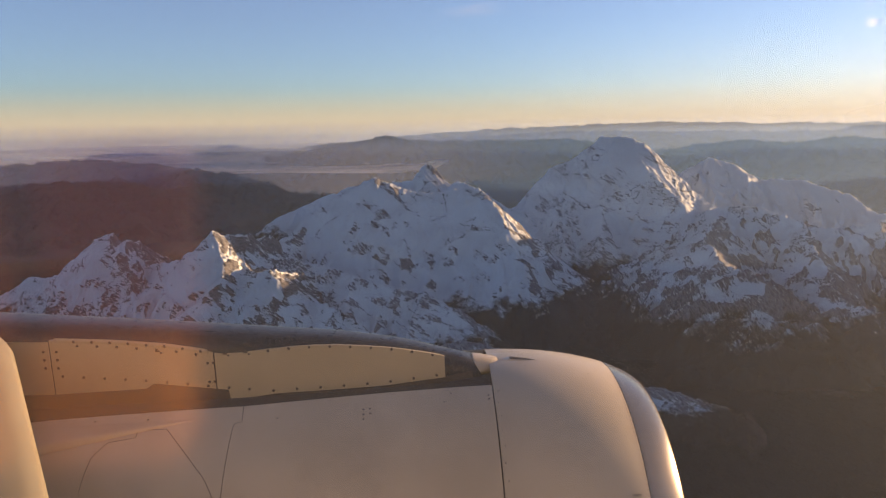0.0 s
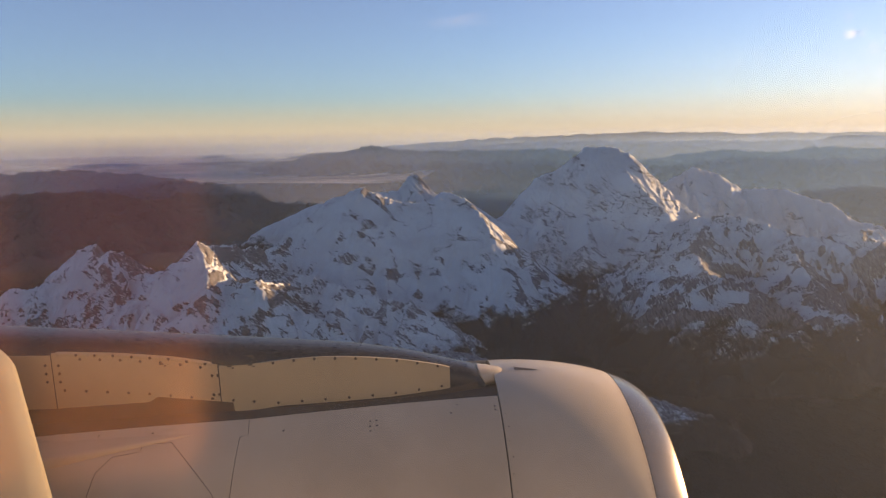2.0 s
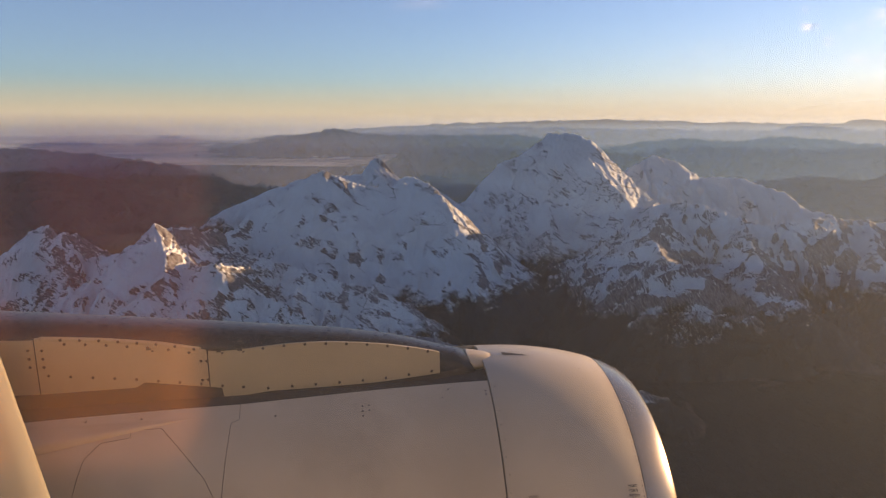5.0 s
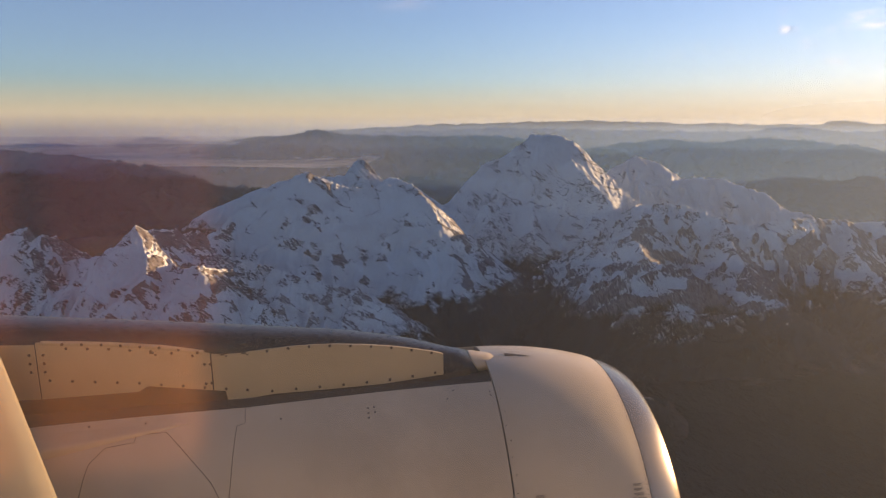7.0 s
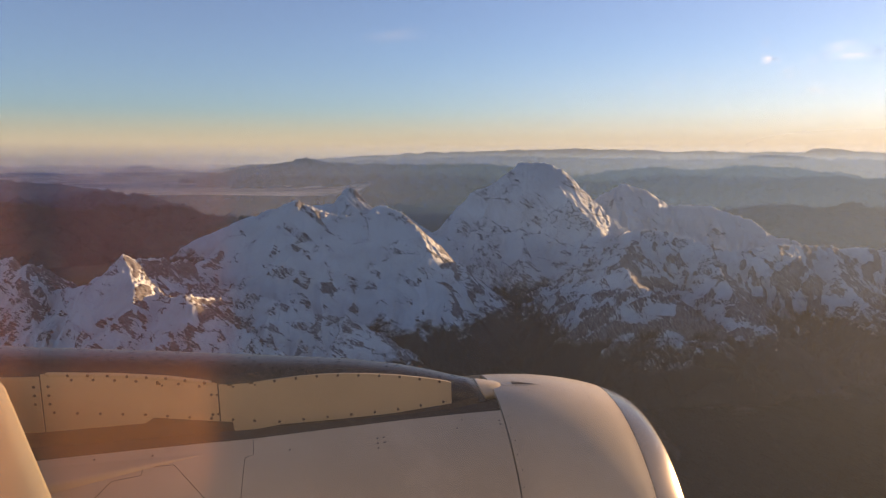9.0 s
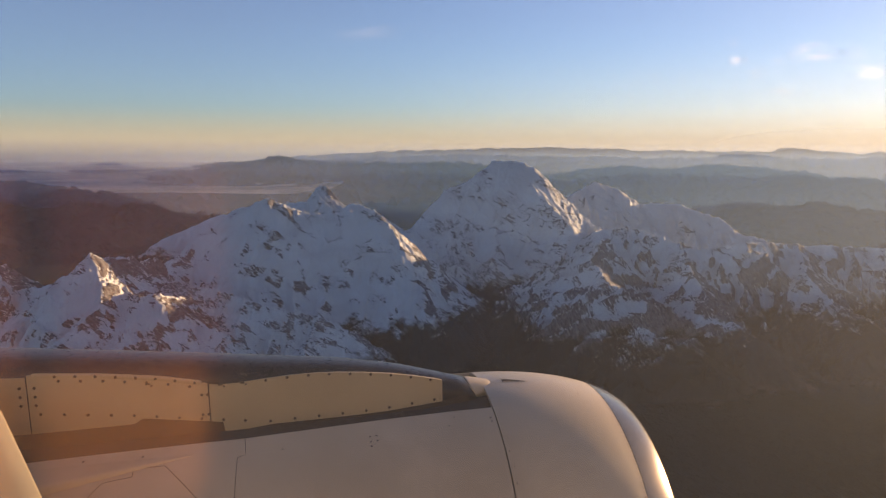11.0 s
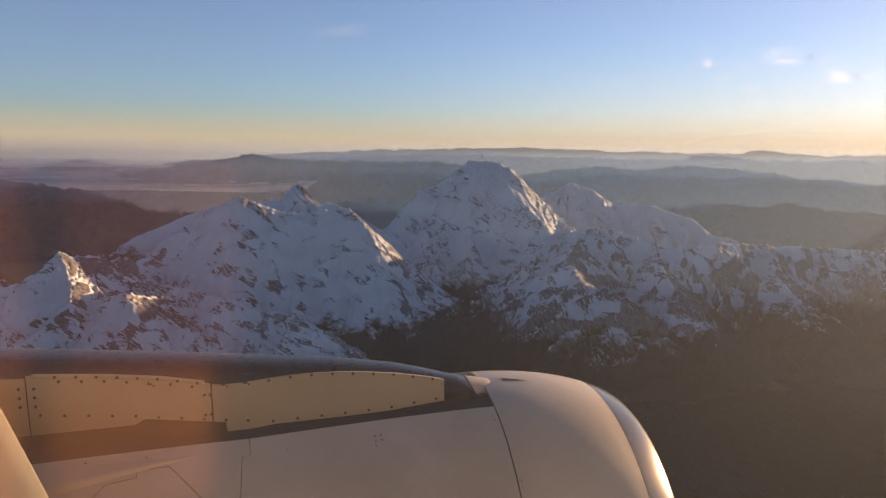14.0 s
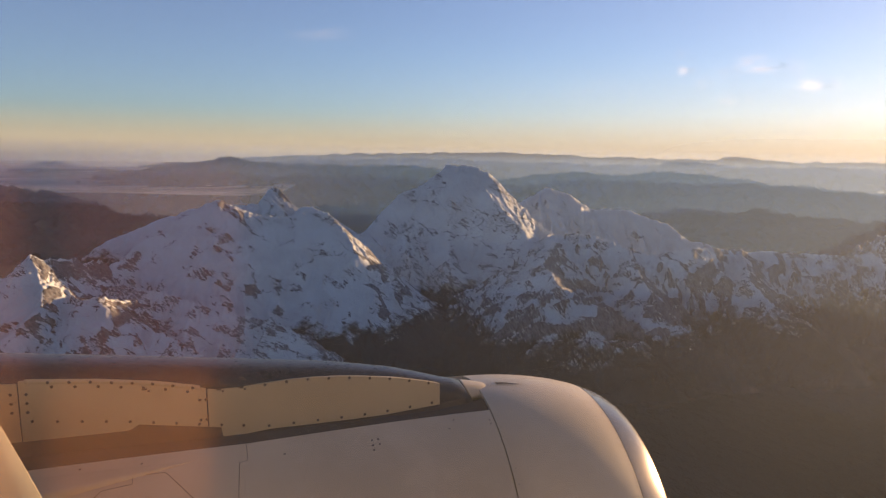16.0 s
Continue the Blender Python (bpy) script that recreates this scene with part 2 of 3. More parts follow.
def perlin(x, y, seed=0):
    xi, yi = np.floor(x).astype(int), np.floor(y).astype(int)
    xf, yf = x - xi, y - yi
    u, v = xf * xf * xf * (xf * (xf * 6 - 15) + 10), yf * yf * yf * (yf * (yf * 6 - 15) + 10)

    def g(ix, iy, dx, dy):
        a = PERM[(PERM[(ix + seed * 17) & 511] + iy) & 511] * (2 * np.pi / 512)
        return np.cos(a) * dx + np.sin(a) * dy

    n0 = g(xi, yi, xf, yf) * (1 - u) + g(xi + 1, yi, xf - 1, yf) * u
    n1 = g(xi, yi + 1, xf, yf - 1) * (1 - u) + g(xi + 1, yi + 1, xf - 1, yf - 1) * u
    return (n0 * (1 - v) + n1 * v) * 1.4


def fbm(x, y, size, octaves, seed=0, ridged=False, gain=0.5):
    out, amp = 0.0, 1.0
    for k in range(octaves):
        p = perlin(x / size * 2 ** k + 13.7 * k, y / size * 2 ** k - 7.1 * k, seed + k)
        out = out + amp * ((0.6 - 2 * np.abs(p)) if ridged else p)
        amp *= gain
    return out


def smooth_max(a, b, k):
    h = np.clip(0.5 + 0.5 * (a - b) / k, 0, 1)
    return b * (1 - h) + a * h + k * h * (1 - h)


def crest_cone(X, Y, line, slope):
    """Height of a plain roof under the line, and the distance from its crest."""
    best = np.full(X.shape, -1e9)
    Dn = np.zeros(X.shape)
    for (x0, y0, z0), (x1, y1, z1) in zip(line[:-1], line[1:]):
        dx, dy = x1 - x0, y1 - y0
        t = np.clip(((X - x0) * dx + (Y - y0) * dy) / (dx * dx + dy * dy), 0, 1)
        d = np.hypot(X - x0 - t * dx, Y - y0 - t * dy)
        h = z0 + t * (z1 - z0) - slope * d
        Dn = np.where(h > best, d, Dn)
        best = smooth_max(best, h, 2.5)
    return best, Dn


def ridge(X, Y, line, slope, ribs, seed, bow=0.0, size=24.0, groove=1.0, rough=1.0):
    """Height of a mountain whose crest follows the line, with ribs and gullies down its flanks."""
    best, Dn = crest_cone(X, Y, line, slope)
    run = Vector((line[-1][0] - line[0][0], line[-1][1] - line[0][1])).normalized()
    U = X * run.x + Y * run.y
    k = size / 24.0
    warp = fbm(X, Y, 60 * k, 3, seed + 5) * 14 * k
    rib = fbm(U + warp, Dn * 0.35 + warp * 0.5, size, 4, seed, True, 0.55)
    best = best + bow * np.minimum(Dn, 120 * k) ** 2 / (120 * k)
    best = best + (rib + 0.15) * ribs * np.minimum(Dn, 60 * k)
    flank = np.minimum(1, 0.25 + Dn / (16 * k))
    best = best + fbm(X + warp, Y - warp, 26 * k, 4, seed + 9, True, 0.55) * 2.4 * k * flank * rough
    best = best + fbm(U * 1.2 + warp, Dn * 0.5, 7 * k, 3, seed + 21, True, 0.55) * 0.9 * groove * k * flank
    best = best + fbm(X, Y, 17 * k, 5, seed + 31, True, 0.6) * 1.7 * min(k, 1.8) * np.exp(-Dn / (10 * k))
    best = best + fbm(X, Y, 5.5 * k, 3, seed + 41, True, 0.6) * 0.8 * min(k, 1.8) * np.exp(-Dn / (6 * k))
    return best + fbm(X, Y, 13 * k, 4, seed + 3, True, 0.6) * 1.1 * k * rough


def box_mean(H, r):
    """Running mean of a height field over a square of 2 r + 1 cells."""
    for axis in (0, 1):
        P = np.pad(H, [(r + 1, r) if a == axis else (0, 0) for a in (0, 1)], mode="edge").cumsum(axis)
        n = P.shape[axis]
        H = (np.take(P, range(2 * r + 1, n), axis) - np.take(P, range(0, n - 2 * r - 1), axis)) / (2 * r + 1)
    return H


def joined_regions(own, cell=6):
    """Gives each stray patch of a region to its neighbour, so that every region is one piece."""
    grid = own[cell // 2::cell, cell // 2::cell].copy()
    ny, nx = grid.shape
    for _ in range(4):
        seen, groups = np.full(grid.shape, -1), []
        for y in range(ny):
            for x in range(nx):
                if seen[y, x] >= 0:
                    continue
                seen[y, x], stack, edge = len(groups), [(y, x)], {}
                cells = []
                while stack:
                    a, b = stack.pop()
                    cells.append((a, b))
                    for c, d in ((a + 1, b), (a - 1, b), (a, b + 1), (a, b - 1)):
                        if 0 <= c < ny and 0 <= d < nx:
                            if grid[c, d] != grid[a, b]:
                                edge[grid[c, d]] = edge.get(grid[c, d], 0) + 1
                            elif seen[c, d] < 0:
                                seen[c, d] = len(groups)
                                stack.append((c, d))
                groups.append((grid[y, x], cells, edge))
        largest = {}
        for label, cells, edge in groups:
            largest[label] = max(largest.get(label, 0), len(cells))
        strays = [g for g in groups if len(g[1]) < largest[g[0]]]
        for label, cells, edge in strays:
            to = max(edge, key=edge.get)
            for a, b in cells:
                grid[a, b] = to
        if not strays:
            break
    rows = np.clip(np.arange(own.shape[0]) // cell, 0, ny - 1)
    cols = np.clip(np.arange(own.shape[1]) // cell, 0, nx - 1)
    return grid[rows][:, cols]


def mountain(name, ridges, step, mat, label, slope=0.9, ribs=0.28, seed=0, reach=150, floor=4.0, size=24.0, bow=0.1, group="", blend=4.0, groove=1.0, rough=1.0):
    pts = np.array([p for r in ridges for p in r], float)
    x0, y0 = pts[:, 0].min() - reach, pts[:, 1].min() - reach
    x1, y1 = pts[:, 0].max() + reach, pts[:, 1].max() + reach
    nx, ny = int((x1 - x0) / step), int((y1 - y0) / step)
    X, Y = np.meshgrid(x0 + step * np.arange(nx), y0 + step * np.arange(ny))
    roofs = [crest_cone(X, Y, r, slope)[0] for r in ridges]
    top = np.maximum.reduce(roofs)
    own = np.argmax(roofs, 0)
    own = joined_regions(own)
    H = np.full(X.shape, -200.0)
    for i, r in enumerate(ridges):
        near = roofs[i] > top - 30
        H[near] = smooth_max(H[near], ridge(X[near], Y[near], r, slope, ribs, seed + 11 * i, bow, size, groove, rough), blend)
    gy, gx = np.gradient(box_mean(H, 3), step)
    facing = np.stack([-gx, -gy, np.ones(H.shape)], -1)
    facing = (facing / np.linalg.norm(facing, axis=-1, keepdims=True)).reshape(-1, 3)
    lift = np.clip((box_mean(H, 1) - box_mean(box_mean(H, 8), 8)) / (2.6 * step), -1, 1)
    idx = np.arange(nx * ny).reshape(ny, nx)
    keep = np.maximum.reduce([H[:-1, :-1], H[1:, :-1], H[:-1, 1:], H[1:, 1:]]) > floor
    quads = np.stack([idx[:-1, :-1][keep], idx[:-1, 1:][keep], idx[1:, 1:][keep], idx[1:, :-1][keep]], 1)
    co = np.stack([X.ravel(), Y.ravel(), np.maximum(H.ravel(), floor - 8)], 1)
    owner = own[:-1, :-1][keep]
    root = None
    for i in range(len(ridges)):
        mine = quads[owner == i]
        if not len(mine):
            continue
        used = np.unique(mine)
        remap = np.zeros(nx * ny, int)
        remap[used] = np.arange(len(used))
        me = grid_mesh(name, co[used].tolist(), remap[mine].tolist())
        me.attributes.new("facing", "FLOAT_VECTOR", "POINT").data.foreach_set("vector", facing[used].ravel())
        me.attributes.new("lift", "FLOAT", "POINT").data.foreach_set("value", lift.ravel()[used])
        me.materials.append(mat)
        if root is None:
            root = tagged(new(name, me), label, "mountain", group)
        else:
            new("side_ridge", me).parent = root
    return root


# ---- ground ----
def build_ground():
    r = np.concatenate([np.linspace(0, 600, 30), np.geomspace(620, 4950, 110)])
    a = np.linspace(0, 2 * np.pi, 361)[:-1]
    Rr, Aa = np.meshgrid(r, a, indexing="ij")
    X, Y = Rr * np.cos(Aa), Rr * np.sin(Aa)
    Z = 17 + fbm(X, Y, 420, 6, 41, True, 0.5) * 9 * np.clip(Rr / 900, 0.3, 2.2)
    nr, na = Rr.shape
    i = np.arange(nr * na).reshape(nr, na)
    j = np.roll(i, -1, 1)
    quads = np.stack([i[:-1], i[1:], j[1:], j[:-1]], -1).reshape(-1, 4)
    ob = new("ground", grid_mesh("ground", np.stack([X.ravel(), Y.ravel(), Z.ravel()], 1).tolist(), quads.tolist()))
    ob.data.materials.append(m_ground)
    tagged(ob, "dark forested valley floor under the snow peaks", "ground", kind="structure")


build_ground()

# ---- mountains: crest lines (x, y, height) ----
mountain("mountain_ridge", [
    [(-624, 620, 41), (-531, 610, 53), (-484, 600, 60), (-456, 595, 76), (-413, 590, 82), (-404, 588, 96), (-388, 585, 101), (-379, 583, 113), (-370, 583, 118), (-361, 583, 120), (-356, 583, 115), (-346, 582, 102), (-326, 580, 91), (-301, 575, 97), (-281, 570, 106), (-268, 566, 113), (-256, 560, 126), (-255, 566, 122), (-251, 585, 118), (-245, 605, 117), (-241, 622, 112), (-234, 640, 110)],
    [(-367, 600, 107), (-381, 640, 105), (-376, 650, 102), (-366, 655, 94), (-353, 660, 84), (-346, 660, 74)],
    [(-256, 560, 125), (-247, 548, 114), (-241, 540, 107), (-235, 532, 98), (-239, 512, 87), (-249, 490, 76)],
    [(-255, 572, 117), (-244, 559, 109), (-236, 549, 102), (-229, 541, 96)],
    [(-252, 580, 114), (-240, 567, 106), (-231, 558, 101), (-224, 552, 97)],
    [(-232, 552, 98), (-214, 540, 95), (-200, 528, 98), (-196, 528, 99), (-189, 546, 94), (-181, 562, 89), (-172, 580, 83), (-160, 600, 75)],
    [(-172, 532, 76), (-154, 524, 73), (-137, 514, 69), (-119, 502, 63), (-92, 490, 51)],
    [(-365, 583, 118), (-333, 555, 92), (-314, 530, 70)],
    [(-294, 505, 66), (-276, 506, 73), (-256, 500, 74)],
], 0.8, m_near, "jagged snowy ridge with rocky sunlit crests below the aircraft", seed=1, ribs=0.14, slope=1.05, bow=0.2, groove=0.5, blend=2.5)
mountain("snow_mountain", [
    [(-231, 640, 106), (-221, 655, 106), (-216, 665, 108), (-214, 680, 119), (-202, 690, 128), (-186, 695, 139), (-166, 698, 148), (-154, 702, 157), (-146, 704, 160), (-138, 706, 157), (-130, 707, 155), (-117, 708, 150), (-106, 709, 146), (-83, 710, 144), (-63, 712, 147), (-48, 712, 149), (-39, 710, 148), (-32, 704, 142), (-26, 698, 138), (-20, 690, 129), (-14, 682, 121), (-8, 672, 109), (-2, 664, 99), (9, 655, 87), (23, 645, 70)],
], 0.9, m_peak, "broad white snow face with scattered dark rock bands", seed=20, ribs=0.05, slope=1.0, groove=0.1, bow=0.14, rough=0.6)
mountain("mountain_spur", [
    [(-203, 585, 99), (-163, 580, 92), (-138, 566, 87), (-114, 560, 81), (-77, 560, 74), (-49, 560, 61), (-30, 556, 46)],
    [(-138, 566, 87), (-136, 530, 70), (-120, 505, 50)],
    [(-77, 560, 74), (-84, 525, 56), (-80, 505, 42)],
], 0.8, m_broken, "broken rocky spur below the broad snow face", seed=35, ribs=0.16, slope=0.9, reach=110, size=14.0)
mountain("snow_mountain", [
    [(-354, 985, 81), (-320, 995, 96), (-290, 1005, 109), (-270, 1010, 116), (-250, 1015, 123), (-226, 1022, 130), (-211, 1025, 128), (-187, 1030, 130), (-153, 1030, 134), (-137, 1035, 140), (-115, 1020, 130), (-99, 1000, 126), (-82, 975, 134), (-73, 960, 133), (-48, 930, 125), (-10, 880, 106), (18, 850, 99), (46, 860, 98)],
    [(-85, 975, 133), (-72, 952, 128), (-59, 935, 121)],
], 1.4, m_back, "pointed snow summit behind the broad white face", seed=50, ribs=0.2)
mountain("rock_summit", [
    [(-153, 1032, 136), (-146, 1034, 144), (-142, 1035, 152), (-135, 1036, 157), (-127, 1036, 155), (-117, 1034, 146), (-106, 1030, 133), (-94, 1022, 124)],
    [(-143, 1032, 150), (-133, 1015, 140), (-123, 1003, 133), (-114, 992, 126)],
    [(-139, 1034, 154), (-127, 1020, 141), (-116, 1009, 132), (-106, 998, 124)],
    [(-133, 1035, 155), (-120, 1025, 142), (-110, 1017, 132), (-99, 1008, 123)],
], 0.8, m_peak, "jagged rocky summit tooth catching the sun", slope=1.5, ribs=0.2, seed=60, reach=40, floor=108.0, size=12.0, bow=0.05, blend=1.5)
mountain("snow_mountain", [
    [(-2, 890, 101), (10, 900, 117), (17, 905, 126), (41, 915, 153), (50, 918, 160), (66, 922, 163), (84, 928, 174), (97, 932, 186), (107, 935, 192), (112, 936, 194), (126, 936, 192), (139, 936, 194), (151, 932, 189), (164, 930, 186), (183, 943, 165), (205, 950, 140), (228, 955, 120), (244, 955, 107)],
    [(150, 925, 176), (158, 890, 159), (172, 860, 141), (187, 830, 125)],
    [(162, 929, 182), (186, 937, 157), (214, 940, 129), (236, 937, 110)],
    [(160, 929, 181), (181, 930, 157), (207, 927, 131), (228, 919, 112)],
    [(158, 928, 180), (177, 922, 158), (200, 913, 133), (220, 901, 115)],
    [(156, 927, 179), (172, 914, 158), (193, 900, 135), (211, 884, 117)],
    [(154, 926, 178), (168, 906, 158), (186, 887, 137), (203, 866, 120)],
    [(152, 926, 177), (163, 898, 159), (179, 873, 139), (195, 848, 122)],
    [(232, 935, 112), (236, 860, 112), (216, 810, 114)],
    [(72, 930, 163), (46, 850, 106), (51, 800, 86), (54, 760, 76)],
    [(118, 935, 189), (108, 880, 142), (100, 830, 108), (96, 780, 84)],
], 1.1, m_pyramid, "massive pyramid snow peak with a sunlit flank", seed=77, ribs=0.07, slope=1.1, size=30.0, bow=0.16, blend=7.0, rough=0.55)
mountain("mountain_spur", [
    [(216, 810, 114), (233, 780, 121), (258, 760, 120), (288, 735, 109), (310, 715, 105), (367, 740, 110), (439, 770, 103),
        # from x 800 on the crest is unseen, added and raised to shade the spurs
        (509, 790, 97), (601, 800, 92), (701, 830, 98), (800, 900, 132), (900, 980, 150), (1000, 900, 150), (1020, 700, 125), (960, 500, 95), (960, 300, 90)],
    [(220, 780, 116), (177, 680, 99), (175, 640, 99), (172, 600, 94), (195, 580, 86), (218, 560, 54), (234, 540, 26)],
    [(288, 735, 109), (272, 650, 87), (271, 610, 74), (294, 570, 50), (316, 540, 26)],
    [(439, 770, 103), (402, 680, 81), (402, 640, 67), (418, 600, 55), (431, 560, 30)],
    [(146, 720, 86), (148, 650, 87), (167, 640, 97)],
], 1.1, m_spur, "snow-streaked rocky spurs descending into the dark valley", seed=100, ribs=0.30, size=24.0, rough=0.7)
mountain("snow_mountain", [
    [(216, 1040, 121), (242, 1045, 143), (276, 1050, 161), (311, 1050, 151), (344, 1045, 129), (378, 1040, 129), (398, 1030,
        130), (428, 1020, 118), (457, 1010, 109), (474, 990, 90), (500, 960, 84)],
], 1.8, m_back, "rounded snow ridge behind the pyramid peak", seed=150, ribs=0.2)
mountain("mountain_ridge", [
    [(-60, 505, 46), (-38, 505, 50), (-13, 495, 47), (63, 455, 43), (105, 440, 37), (128, 430, 34), (142, 424, 26)],
], 1.0, m_low, "low rocky ridge streaked with snow in the valley", seed=170, slope=0.75, reach=80)
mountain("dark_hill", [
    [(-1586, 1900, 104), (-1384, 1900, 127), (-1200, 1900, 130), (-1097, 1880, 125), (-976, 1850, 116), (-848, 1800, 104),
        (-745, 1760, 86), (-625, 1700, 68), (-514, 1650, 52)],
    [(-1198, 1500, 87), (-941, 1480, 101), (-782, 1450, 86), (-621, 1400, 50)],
], 6, m_hills, "forested mountain slope, its shade painted near-black", seed=190, slope=0.35, reach=420, size=120.0, ribs=0.12)
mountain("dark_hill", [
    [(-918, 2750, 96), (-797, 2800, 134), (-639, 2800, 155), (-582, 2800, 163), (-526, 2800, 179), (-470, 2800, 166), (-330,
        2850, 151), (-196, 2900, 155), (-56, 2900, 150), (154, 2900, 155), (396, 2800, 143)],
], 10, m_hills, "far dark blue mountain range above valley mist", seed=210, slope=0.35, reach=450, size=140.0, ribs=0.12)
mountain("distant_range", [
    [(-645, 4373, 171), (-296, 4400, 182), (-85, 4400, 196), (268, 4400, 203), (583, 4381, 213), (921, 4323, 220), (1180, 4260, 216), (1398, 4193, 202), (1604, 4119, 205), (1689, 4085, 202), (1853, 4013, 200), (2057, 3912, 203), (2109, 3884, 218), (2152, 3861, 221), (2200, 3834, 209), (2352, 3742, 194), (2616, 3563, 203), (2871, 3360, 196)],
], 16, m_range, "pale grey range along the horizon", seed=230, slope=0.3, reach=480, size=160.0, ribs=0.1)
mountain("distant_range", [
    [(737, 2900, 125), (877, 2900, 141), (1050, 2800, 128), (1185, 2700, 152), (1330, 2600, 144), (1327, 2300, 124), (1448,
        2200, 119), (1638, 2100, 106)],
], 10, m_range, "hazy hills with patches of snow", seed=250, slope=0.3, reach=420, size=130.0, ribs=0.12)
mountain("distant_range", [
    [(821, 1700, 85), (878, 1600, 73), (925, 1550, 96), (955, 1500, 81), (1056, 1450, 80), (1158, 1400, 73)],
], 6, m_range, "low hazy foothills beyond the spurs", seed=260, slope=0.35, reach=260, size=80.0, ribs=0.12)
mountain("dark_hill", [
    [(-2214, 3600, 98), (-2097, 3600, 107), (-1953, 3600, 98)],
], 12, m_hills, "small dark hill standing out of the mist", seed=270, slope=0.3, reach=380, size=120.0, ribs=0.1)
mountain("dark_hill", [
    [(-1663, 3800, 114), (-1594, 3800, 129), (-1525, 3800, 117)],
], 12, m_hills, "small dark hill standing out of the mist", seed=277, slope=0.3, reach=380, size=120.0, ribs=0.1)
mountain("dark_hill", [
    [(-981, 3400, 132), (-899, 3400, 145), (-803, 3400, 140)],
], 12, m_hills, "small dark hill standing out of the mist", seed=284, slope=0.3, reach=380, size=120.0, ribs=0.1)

# ---- haze and valley mist ----
def haze_curtain(dist, top, mat=None, a0=-75, a1=75):
    co, quads = [], []
    for k in range(61):
        a = radians(a0 + (a1 - a0) * k / 60)
        for z in (2, top):
            co.append((dist * math.sin(a), dist * math.cos(a), z))
    for k in range(60):
        quads.append((2 * k, 2 * k + 2, 2 * k + 3, 2 * k + 1))
    ob = new("haze", grid_mesh("haze", co, quads))
    ob.data.materials.append(mat or m_haze)
    ob.visible_shadow = False
    tagged(ob, "see-through sheet that stands in for distance haze", "haze", kind="stuff")


# sheets one behind another stand in for the haze of distance
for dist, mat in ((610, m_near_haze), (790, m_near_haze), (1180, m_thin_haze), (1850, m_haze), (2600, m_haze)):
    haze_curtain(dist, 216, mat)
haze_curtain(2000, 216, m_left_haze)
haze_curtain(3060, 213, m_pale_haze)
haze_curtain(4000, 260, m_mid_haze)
haze_curtain(4900, 520, m_haze_glow)
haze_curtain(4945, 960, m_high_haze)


def mist_sheet(x0, x1, y0, y1, z, mat):
    n = 24
    co = [(x0 + (x1 - x0) * i / n, y0 + (y1 - y0) * j / n, z + 2 * math.sin(i * 1.3) * math.cos(j * 0.9)) for j in range(n + 1) for i in range(n + 1)]
    quads = [(j * (n + 1) + i, j * (n + 1) + i + 1, (j + 1) * (n + 1) + i + 1, (j + 1) * (n + 1) + i) for j in range(n) for i in range(n)]
    ob = new("valley_mist", grid_mesh("mist", co, quads))
    ob.data.materials.append(mat)
    ob.visible_shadow = False
    tagged(ob, "pale morning mist lying between dark hills", "mist", kind="stuff")


mist_sheet(-3400, -250, 1950, 4850, 88, m_mist)
mist_sheet(-3700, 300, 2900, 4850, 122, m_cloud_sea)

# ---- high thin clouds ----
def cloud_mat(name, size, amount):
    m = Mat(name)
    out = m.n["Material Output"]
    m.n.remove(m.b)
    gen = m.n.new("ShaderNodeTexCoord").outputs["Generated"]
    g = m.node("ShaderNodeSeparateXYZ", Vector=gen)
    edge = m.math("MULTIPLY", m.math("SINE", m.math("MULTIPLY", g.outputs[0], math.pi)), m.math("SINE", m.math("MULTIPLY", g.outputs[2], math.pi)))
    st = m.n.new("ShaderNodeVectorMath")
    st.operation = "MULTIPLY"
    m.put(st.inputs[0], m.n.new("ShaderNodeNewGeometry").outputs["Position"])
    st.inputs[1].default_value = (1, 1, 4)
    wisp = m.step(m.noise(st.outputs[0], 1 / size, 5, 0.55, 0.6), 0.30, 0.80)
    fac = m.math("MULTIPLY", m.math("MULTIPLY", m.math("POWER", edge, 1.5), wisp), amount)
    clear = m.n.new("ShaderNodeBsdfTransparent")
    ice = m.node("ShaderNodeBsdfTranslucent", Color=(0.95, 0.95, 0.95))
    mx = m.node("ShaderNodeMixShader", Fac=fac)
    m.l.new(clear.outputs[0], mx.inputs[1])
    m.l.new(ice.outputs[0], mx.inputs[2])
    m.l.new(mx.outputs[0], out.inputs[0])
    return m.m


m_cloud = cloud_mat("cirrus", 400, 0.05)
m_puff = cloud_mat("cloud_puff", 130, 0.26)


def cirrus(x, z, w, h, tilt, mat, y=4500):
    n = 16
    co = [(w * (i / n - 0.5), 0.06 * w * math.sin(i * 0.6), h * (j / 4 - 0.5) + tilt * w * (i / n - 0.5)) for j in range(5) for i in range(n + 1)]
    quads = [(j * (n + 1) + i, j * (n + 1) + i + 1, (j + 1) * (n + 1) + i + 1, (j + 1) * (n + 1) + i) for j in range(4) for i in range(n)]
    ob = new("cirrus_cloud", grid_mesh("cirrus", co, quads))
    ob.data.materials.append(mat)
    ob.location = (x, y, z)
    ob.visible_shadow = False
    tagged(ob, "faint white wisp of high cloud in blue sky", "cloud", "high clouds", "stuff")


cirrus(-134, 927, 950, 80, 0.04, m_cloud)
cirrus(2090, 784, 161, 80, -0.05, m_puff)
cirrus(2231, 705, 146, 73, 0.2, m_puff)
cirrus(2450, 595, 292, 80, 0.05, m_puff)
cirrus(2668, 835, 621, 124, -0.06, m_puff)
cirrus(2375, 760, 256, 110, 0.3, m_cloud)
cirrus(2072, 886, 146, 88, 0.0, m_cloud)
